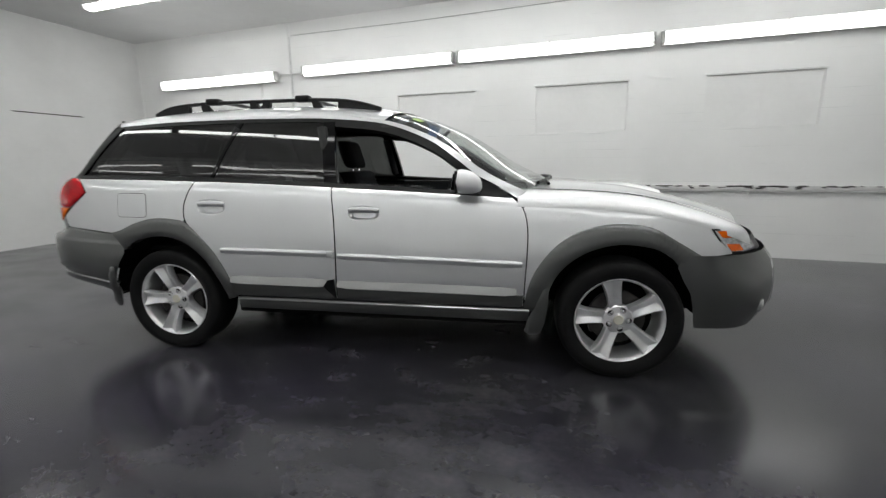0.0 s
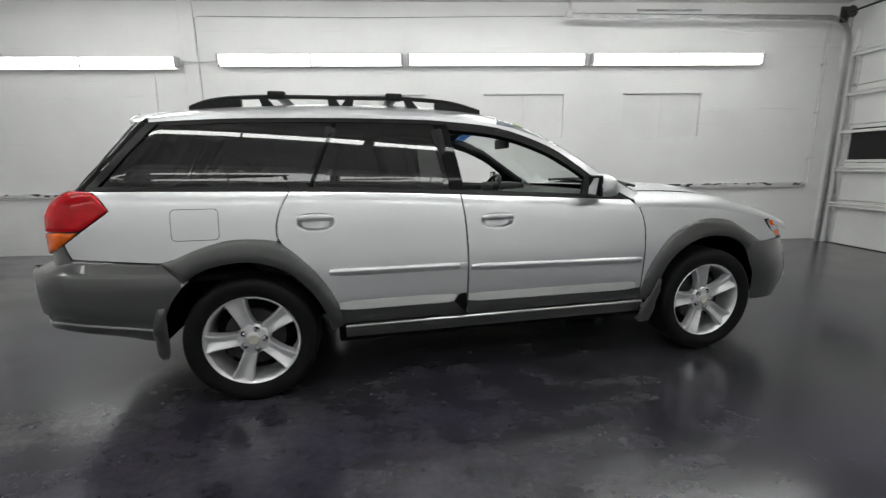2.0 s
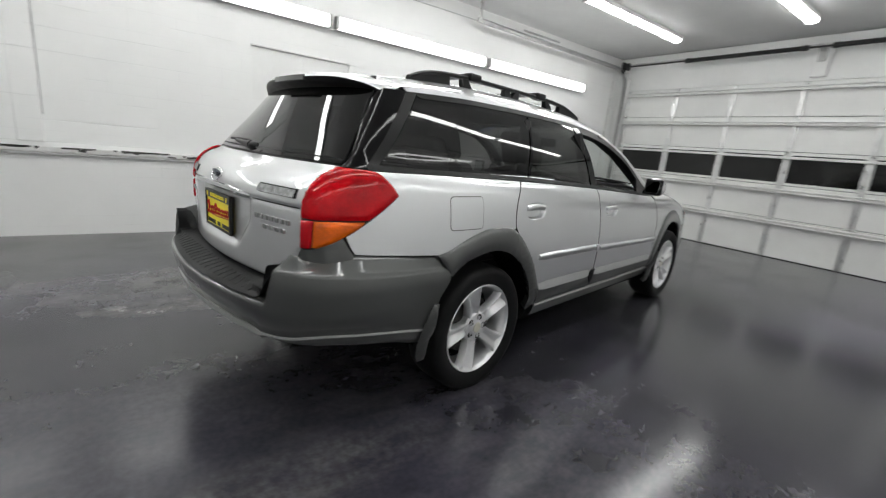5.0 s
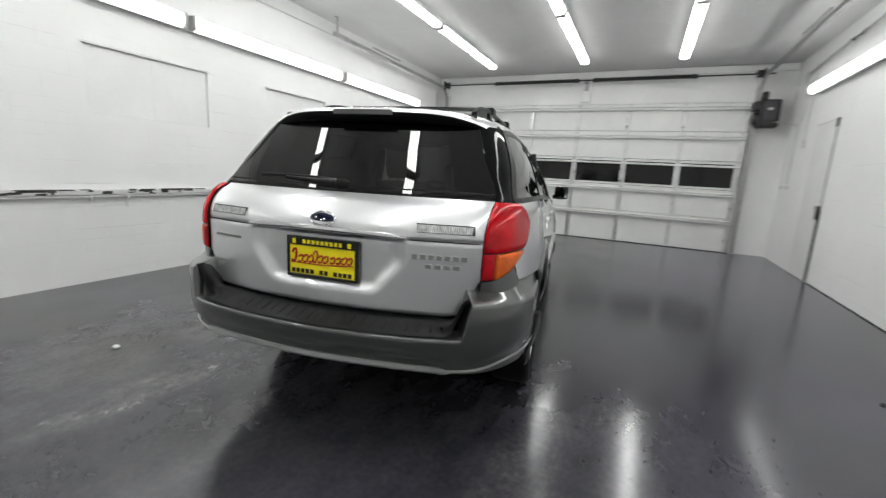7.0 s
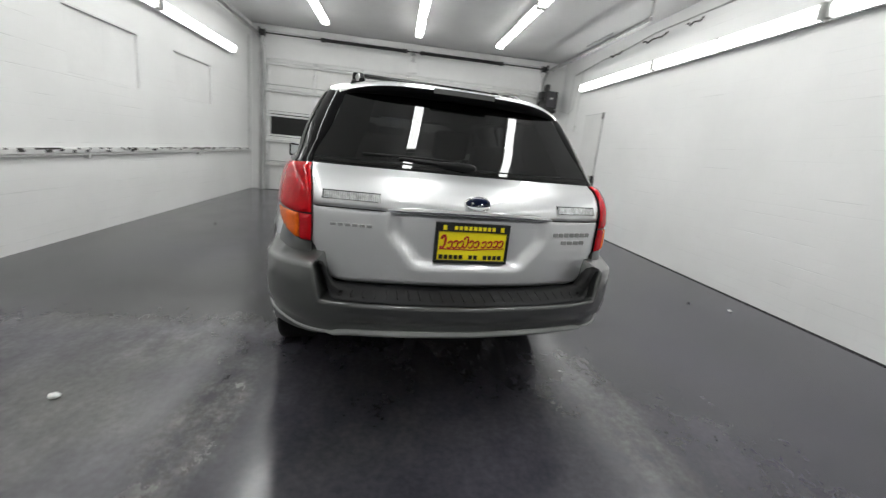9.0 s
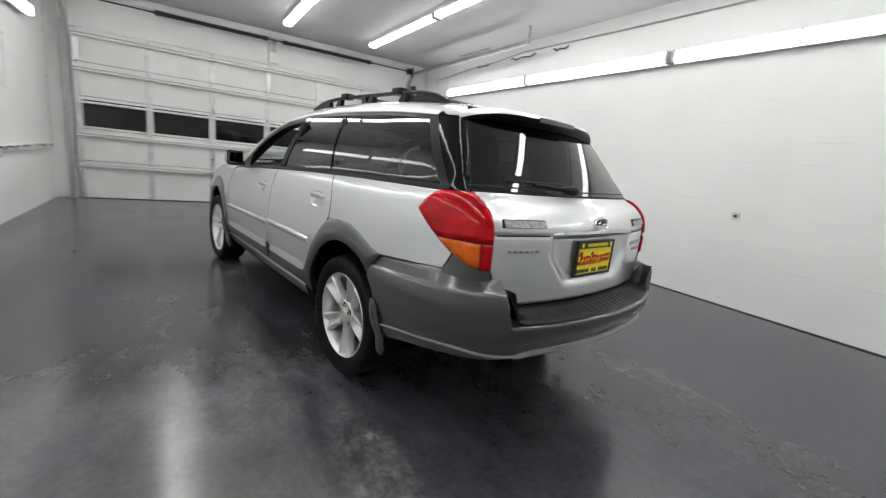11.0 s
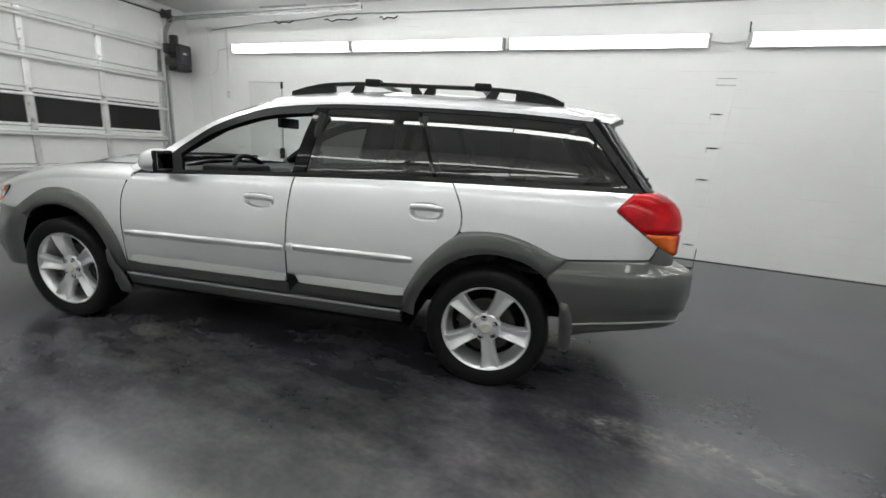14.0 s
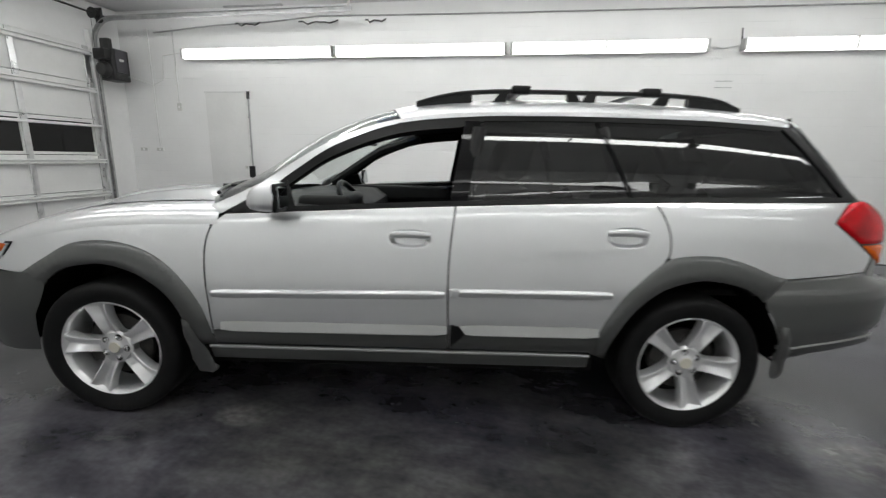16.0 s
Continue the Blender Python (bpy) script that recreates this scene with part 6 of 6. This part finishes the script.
# cabin
part("dashboard", sweep_bm([(Vector((0, y, 0)), Vector((1, 0, 0)), Vector((0, 0, 1))) for y in np.linspace(-0.70, 0.70, 9)], [(1.62, 0.60), (1.58, 0.80), (1.60, 0.93), (1.68, 0.985), (1.95, 1.0), (2.20, 0.985), (2.20, 0.60)]), CABIN, car, "dark dashboard", True)
part("instrument_hood", box_bm(1.60, 1.86, 0.20, 0.56, 0.95, 1.035, 0.035, 3), CABIN, car, smooth=True)
for side, nm in ((-1, "front_seat"), (1, "front_seat")):
    st = tagged(new(nm), "dark cloth front seat with headrest")
    st.parent = car
    st.location = (0.98, side * 0.36, 0)
    part("cushion", box_bm(0.0, 0.52, -0.24, 0.24, 0.42, 0.58, 0.05, 3), CLOTH, st, smooth=True)
    bk = box_bm(-0.10, 0.06, -0.23, 0.23, 0.52, 1.10, 0.05, 3)
    bmesh.ops.transform(bk, matrix=Matrix.Translation((0.02, 0, 0)) @ Matrix.Shear("XY", 4, (0, 0)) @ Matrix.Translation((0, 0, 0)), verts=bk.verts)
    for v in bk.verts:
        v.co.x -= (v.co.z - 0.55) * 0.32
    part("backrest", bk, CLOTH, st, smooth=True)
    hr = box_bm(-0.055, 0.055, -0.14, 0.14, 1.12, 1.34, 0.052, 4)
    for v in hr.verts:
        v.co.x -= (v.co.z - 0.55) * 0.30
    part("headrest", hr, CLOTH, st, smooth=True)
    for dy in (-0.06, 0.06):
        part("headrest_post", tube_bm([(-0.16, dy, 1.05), (-0.19, dy, 1.16)], 0.007, 8), CHROME, st)
bs_ = tagged(new("rear_seat"), "dark cloth rear bench seat with headrests")
bs_.parent = car
bs_.location = (0.05, 0, 0)
part("cushion", box_bm(0.05, 0.52, -0.62, 0.62, 0.44, 0.60, 0.05, 3), CLOTH, bs_, smooth=True)
bk = box_bm(-0.02, 0.13, -0.62, 0.62, 0.55, 1.06, 0.05, 3)
for v in bk.verts:
    v.co.x -= (v.co.z - 0.55) * 0.30
part("backrest", bk, CLOTH, bs_, smooth=True)
for y in (-0.38, 0.38):
    hr = box_bm(-0.01, 0.09, y - 0.13, y + 0.13, 1.04, 1.24, 0.046, 4)
    for v in hr.verts:
        v.co.x -= (v.co.z - 0.55) * 0.28
    part("headrest", hr, CLOTH, bs_, smooth=True)
sw = tagged(new("steering_wheel"), "black steering wheel")
sw.parent = car
sw.matrix_basis = pose(1.60, 0.37, 0.925, 0, -62, 0)
circ = [(0.185 * math.cos(a), 0.185 * math.sin(a), 0) for a in np.linspace(0, 2 * math.pi, 37)]
part("rim", tube_bm(circ, 0.015, 10, False), TRIM, sw, smooth=True)
part("hub", box_bm(-0.06, 0.06, -0.07, 0.07, -0.05, 0.0, 0.03, 3), CABIN, sw, smooth=True)
for a in (90, 210, 330):
    part("spoke", tube_bm([(0, 0, -0.02), (0.18 * math.cos(radians(a + 90)), 0.18 * math.sin(radians(a + 90)), 0)], 0.014, 8), CABIN, sw)
part("rear_view_mirror", box_bm(1.575, 1.605, -0.12, 0.12, 1.285, 1.355, 0.012, 2), TRIM, car, "black interior mirror", True)
part("mirror_stalk", tube_bm([(1.60, 0, 1.33), (1.66, 0, 1.385)], 0.012, 8), TRIM, car)
for side in (-1, 1):
    part("door_lining_top", box_bm(1.12, 2.02, side * 0.70, side * 0.755, 0.90, 1.005, 0.02, 2), CABIN, car)
    part("inner_door_handle", tube_bm([(1.72, side * 0.695, 0.93), (1.76, side * 0.690, 0.932), (1.81, side * 0.695, 0.93)], 0.010, 8), CHROME, car)
    for pts in ([(0.99, 0.63, 1.36), (1.05, 0.70, 1.06)], [(0.44, 0.61, 1.37), (0.33, 0.69, 1.08)], [(1.34, 0.575, 1.36), (1.62, 0.60, 1.27), (1.80, 0.645, 1.16), (2.02, 0.70, 1.02)], [(-0.36, 0.56, 1.36), (-0.58, 0.62, 1.10)]):
        part("pillar_lining", tube_bm([(x, y * side, z) for x, y, z in pts], 0.030, 8), CABIN, car, smooth=True)
for y in (-0.19, 0.19):
    part("sun_visor", box_bm(1.16, 1.32, y * 1.6 - 0.15, y * 1.6 + 0.15, 1.405, 1.417, 0.005, 1), CABIN, car)


# ---- walls' fittings ----
ledge = tagged(new("wall_ledge"), "white ledge with chipped dark paint along the wall", "ledge")
ledge.location = (0, YL, 0)
LX0, LX1 = -4.9, 6.66
part("board", box_bm(LX0, LX1, -0.055, 0.0, 0.812, 0.862, 0.008, 2), PIPEWHITE, ledge)
rng = random.Random(4)
for i in range(150):
    x = rng.uniform(LX0, LX1 - 0.1)
    ln_, h = rng.choice((0.02, 0.03, 0.05, 0.09, 0.16)) * rng.uniform(0.6, 1.4), rng.uniform(0.004, 0.016)
    if -2.8 < x < 0.2 and i % 3:
        ln_, h = ln_ * 1.2, h + 0.006
    if i % 2:
        zl = rng.uniform(0.816, 0.848)
        bm = box_bm(x, x + min(ln_, 0.07), -0.0566, -0.0536, zl, zl + rng.uniform(0.006, 0.026), 0.001, 1)
        for v in bm.verts:
            v.co.x += rng.uniform(-0.012, 0.012)
            v.co.z = min(0.861, v.co.z + rng.uniform(-0.006, 0.006))
        part("paint_chip", bm, CHIP, ledge)
        continue
    bm = box_bm(x, x + ln_, -0.0565, -0.0535 + rng.uniform(0.006, 0.03), 0.860 - h, 0.8632, 0.0012, 1)
    for v in bm.verts:
        v.co.z += rng.uniform(-0.0025, 0.0)
        v.co.x += rng.uniform(-0.008, 0.008)
    part("paint_chip", bm, CHIP if i % 4 else BRAKE, ledge)
part("hanging_flake", sweep_bm([(Vector((0.13 + 0.012 * math.sin(k * 1.3), -0.060 - 0.012 * math.sin(k * 0.9), 0.822 - 0.026 * k)), Vector((1, 0, 0)) * (1.0 - 0.13 * k), Vector((0, 1, 0))) for k in range(6)], [(-0.016, -0.001), (0.016, -0.001), (0.018, 0.001), (-0.018, 0.001)]), PIPEWHITE, ledge, "loose strip of white paint hanging down")
pipe = tagged(new("conduit"), "white-painted conduit along and up the wall", "conduit")
pipe.location = (0, YL, 0)
part("run", tube_bm([(LX0, -0.03, 0.797), (6.65, -0.03, 0.797), (6.695, -0.03, 0.81), (6.71, -0.03, 0.86), (6.71, -0.03, 3.02)], 0.014, 10), PIPEWHITE, pipe, smooth=True)
for z in (1.2, 1.86, 2.5):
    part("clip", box_bm(6.68, 6.74, -0.05, 0.0, z - 0.012, z + 0.012, 0.003, 1), PIPEWHITE, pipe)
for x in (-3.05, -0.15, 2.0, 4.4):
    part("clip", box_bm(x - 0.012, x + 0.012, -0.052, 0.0, 0.755, 0.812, 0.003, 1), DARKSTEEL if x < -3 else PIPEWHITE, pipe)


def cable(name, pts, r, material, label):
    c = tagged(new(name), label, "cable")
    c.location = pts[0]
    part("line", tube_bm([tuple(Vector(p) - Vector(pts[0])) for p in pts], r, 6), material, c)
    return c


cable("wall_wire", [(-1.915, YL - 0.01, 1.15), (-1.915, YL - 0.01, 3.09), (-1.85, YL - 0.01, 3.115), (0.2, YL - 0.01, 3.10), (2.3, YL - 0.01, 3.12), (6.6, YL - 0.01, 3.14)], 0.005, GALV, "thin grey wire along the upper wall")
cable("lamp_wire", [(-2.12, YL - 0.05, 2.56), (-1.9, YL - 0.035, 2.55), (-1.66, YL - 0.05, 2.56)], 0.008, PIPEWHITE, "white cable between two wall lamps")
cable("lamp_drop", [(-2.50, YL - 0.012, 2.45), (-2.52, YL - 0.012, 2.0), (-2.54, YL - 0.012, 1.46)], 0.007, PIPEWHITE, "white-painted conduit under a wall lamp")
cable("lamp_wire", [(-1.56, YR + 0.05, 2.65), (-1.75, YR + 0.03, 2.63), (-1.90, YR + 0.05, 2.65)], 0.008, PIPEWHITE, "white cable between two wall lamps")
cable("upper_conduit", [(6.3, YR + 0.02, 2.98), (5.2, YR + 0.02, 3.06), (4.4, YR + 0.02, 3.08), (3.6, YR + 0.02, 3.14), (1.6, YR + 0.02, 3.115), (-0.8, YR + 0.02, 3.10), (-4.9, YR + 0.02, 3.08)], 0.011, GALV, "grey conduit along the upper wall")
for x0, x1 in ((3.9, 3.3), (2.9, 2.6), (4.9, 4.5)):
    cable("loose_cable", [(x0 + (x1 - x0) * t / 9, YR + 0.03, 3.07 + 0.02 * math.sin(t * 1.7) - 0.015 * (t % 3)) for t in range(10)], 0.010, DARKSTEEL, "loose dark cable under the conduit")
cable("switch_drop", [(5.985, YR + 0.012, 1.95), (5.985, YR + 0.012, 3.04)], 0.009, PIPEWHITE, "white conduit down to a switch")
cable("switch_drop", [(6.42, YR + 0.012, 1.30), (6.42, YR + 0.012, 3.04)], 0.009, PIPEWHITE, "white conduit down to a switch")
cable("opener_cord", [(6.55, -3.10, 2.30), (6.40, YR + 0.03, 2.22), (6.22, YR + 0.02, 2.30), (6.18, YR + 0.02, 2.65), (5.78, YR + 0.06, 2.68)], 0.006, PALE, "pale power cord looped beside the opener")


def wall_plate(name, x, z, w, h, y, out_, label, dark=False):
    p = tagged(new(name), label, "wall plate")
    p.location = (x, y, z)
    part("plate", box_bm(-w / 2, w / 2, 0, out_ * 0.022, -h / 2, h / 2, 0.005, 2), PALE, p)
    part("toggle", box_bm(-0.010, 0.010, out_ * 0.022, out_ * 0.034, -0.014, 0.014, 0.003, 1), DARKSTEEL if dark else WHITEMETAL, p)
    return p


wall_plate("light_switch", 5.985, 1.90, 0.075, 0.115, YR, 1, "white light switch on the block wall")
wall_plate("light_switch", 6.42, 1.24, 0.12, 0.05, YR, 1, "small white switch box on the block wall")
wall_plate("light_switch", 6.72, 1.24, 0.12, 0.05, YR, 1, "small white switch box on the block wall")
ot = tagged(new("wall_socket"), "small round black wall socket in a pale ring", "socket")
ot.location = (-0.11, YR, 0.965)
rb_ = tube_bm([(0, 0.0, 0), (0, 0.010, 0)], 0.042, 20)
part("ring", rb_, PALE, ot)
part("socket", tube_bm([(0, 0.010, 0), (0, 0.020, 0)], 0.016, 14), BLACKBOX, ot)

# side door, painted in with the wall, with its dark open edge
sd = tagged(new("door_1"), "flush white side door with a black lower edge", "door", kind="structure")
sd.location = (4.78, YR, 0)
part("leaf", box_bm(0.045, 0.74, 0.0, 0.012, 0.01, 2.11, 0.003, 1), DOORWHITE, sd)
part("edge_strip", box_bm(0.002, 0.026, 0.0, 0.018, 0.96, 2.12, 0.004, 1), GALV, sd, "grey metal edge strip")
part("edge_strip", box_bm(-0.012, 0.040, 0.0, 0.020, 0.012, 0.96, 0.004, 1), BLACKBOX, sd, "black lower edge strip")
part("hinge", box_bm(-0.008, 0.034, 0.004, 0.026, 2.02, 2.13, 0.004, 1), DARKSTEEL, sd)
for z in (1.32, 1.75):
    part("keeper", box_bm(-0.008, 0.033, 0.018, 0.024, z - 0.012, z + 0.012, 0.002, 1), GALV, sd)
part("lock", box_bm(-0.035, 0.060, 0.016, 0.045, 0.84, 1.02, 0.012, 2), BLACKBOX, sd, "black door lock")
part("top_line", box_bm(-0.02, 0.76, 0.0, 0.006, 2.118, 2.126), GALV, sd)
part("knob", tube_bm([(0.10, 0.012, 1.0), (0.10, 0.045, 1.0), (0.10, 0.065, 1.0)], [0.012, 0.026, 0.018], 14), PALE, sd)

# steel ties let into the block wall
tie = tagged(new("wall_tie"), "small painted steel tie let into the block wall", "wall tie", "wall ties")
part("strap", box_bm(-0.10, 0.10, 0.0, 0.010, 0.034, 0.042, 0.002, 1), GALV, tie)
part("strap", box_bm(-0.10, 0.10, 0.0, 0.010, -0.042, -0.034, 0.002, 1), GALV, tie)
part("plate", box_bm(-0.095, 0.095, 0.0, 0.005, -0.034, 0.034), PLASTER, tie)
tie.location = (-1.81, YR, 2.21)
tie2 = tagged(new("wall_hook"), "small rusty steel strap end on the block wall", "wall tie", "wall ties")
part("strap", box_bm(-0.065, 0.065, 0.0, 0.016, -0.007, 0.007, 0.003, 1), GALV, tie2)
part("rust", box_bm(-0.038, 0.030, 0.014, 0.019, -0.009, 0.004, 0.002, 1), CHIP, tie2, "dark rusted middle of the strap")
part("tail", box_bm(0.055, 0.065, 0.0, 0.008, -0.06, -0.005), PIPEWHITE, tie2)
tie2.location = (-1.78, YR, 1.835)
for z, x in ((1.435, -1.81), (1.045, -1.77), (0.20, -1.77)):
    copy_thing(tie2, pose(x, YR, z))
cable("wall_crack", [(-1.93, YR + 0.002, 2.1), (-1.90, YR + 0.002, 1.5), (-1.87, YR + 0.002, 0.8), (-1.86, YR + 0.002, 0.02)], 0.0024, PLASTER, "thin painted-over joint down the block wall")
cable("wall_slot", [(-1.93, YR + 0.012, 2.86), (-1.945, YR + 0.012, 2.70)], 0.008, CHIP, "short dark slot in the block wall")
bk_ = tagged(new("back_wall_mark"), "thin dark groove in the back wall", "groove")
bk_.location = (XB, 1.75, 1.95)
part("groove", box_bm(0.0, 0.004, -0.45, 0.45, -0.008, 0.006), CHIP, bk_)

# the open joint at the foot of the block wall, and a broken spot by the lowest tie
structure("trim", box_bm(XB + 0.01, 4.74, YR - 0.001, YR + 0.006, -0.002, 0.010), CHIP, "dark open joint along the foot of the block wall", "joint")
cable("wall_break", [(-1.875, YR + 0.003, 0.15), (-1.872, YR + 0.004, 0.09), (-1.876, YR + 0.005, 0.045), (-1.868, YR + 0.006, 0.014)], 0.005, CHIP, "ragged dark crack at the foot of the block wall")

# crumbs on the floor
for i, (x, y, s) in enumerate(((-0.87, 1.55, 0.022), (0.73, -2.99, 0.018), (2.9, 2.4, 0.012), (0.9, -2.7, 0.014))):
    cbm = bmesh.new()
    bmesh.ops.create_icosphere(cbm, subdivisions=2, radius=s)
    for v in cbm.verts:
        v.co *= 1 + 0.35 * noise.noise(v.co * 60 + Vector((i, 0, 0)))
        v.co.z = max(-s * 0.45, v.co.z * 0.55)
    cr = part("plaster_crumb", cbm, PIPEWHITE if i < 2 else CHIP, None, "small crumb of fallen plaster on the floor", True)
    cr.location = (x, y, s * 0.45)
    tagged(cr, category="debris")
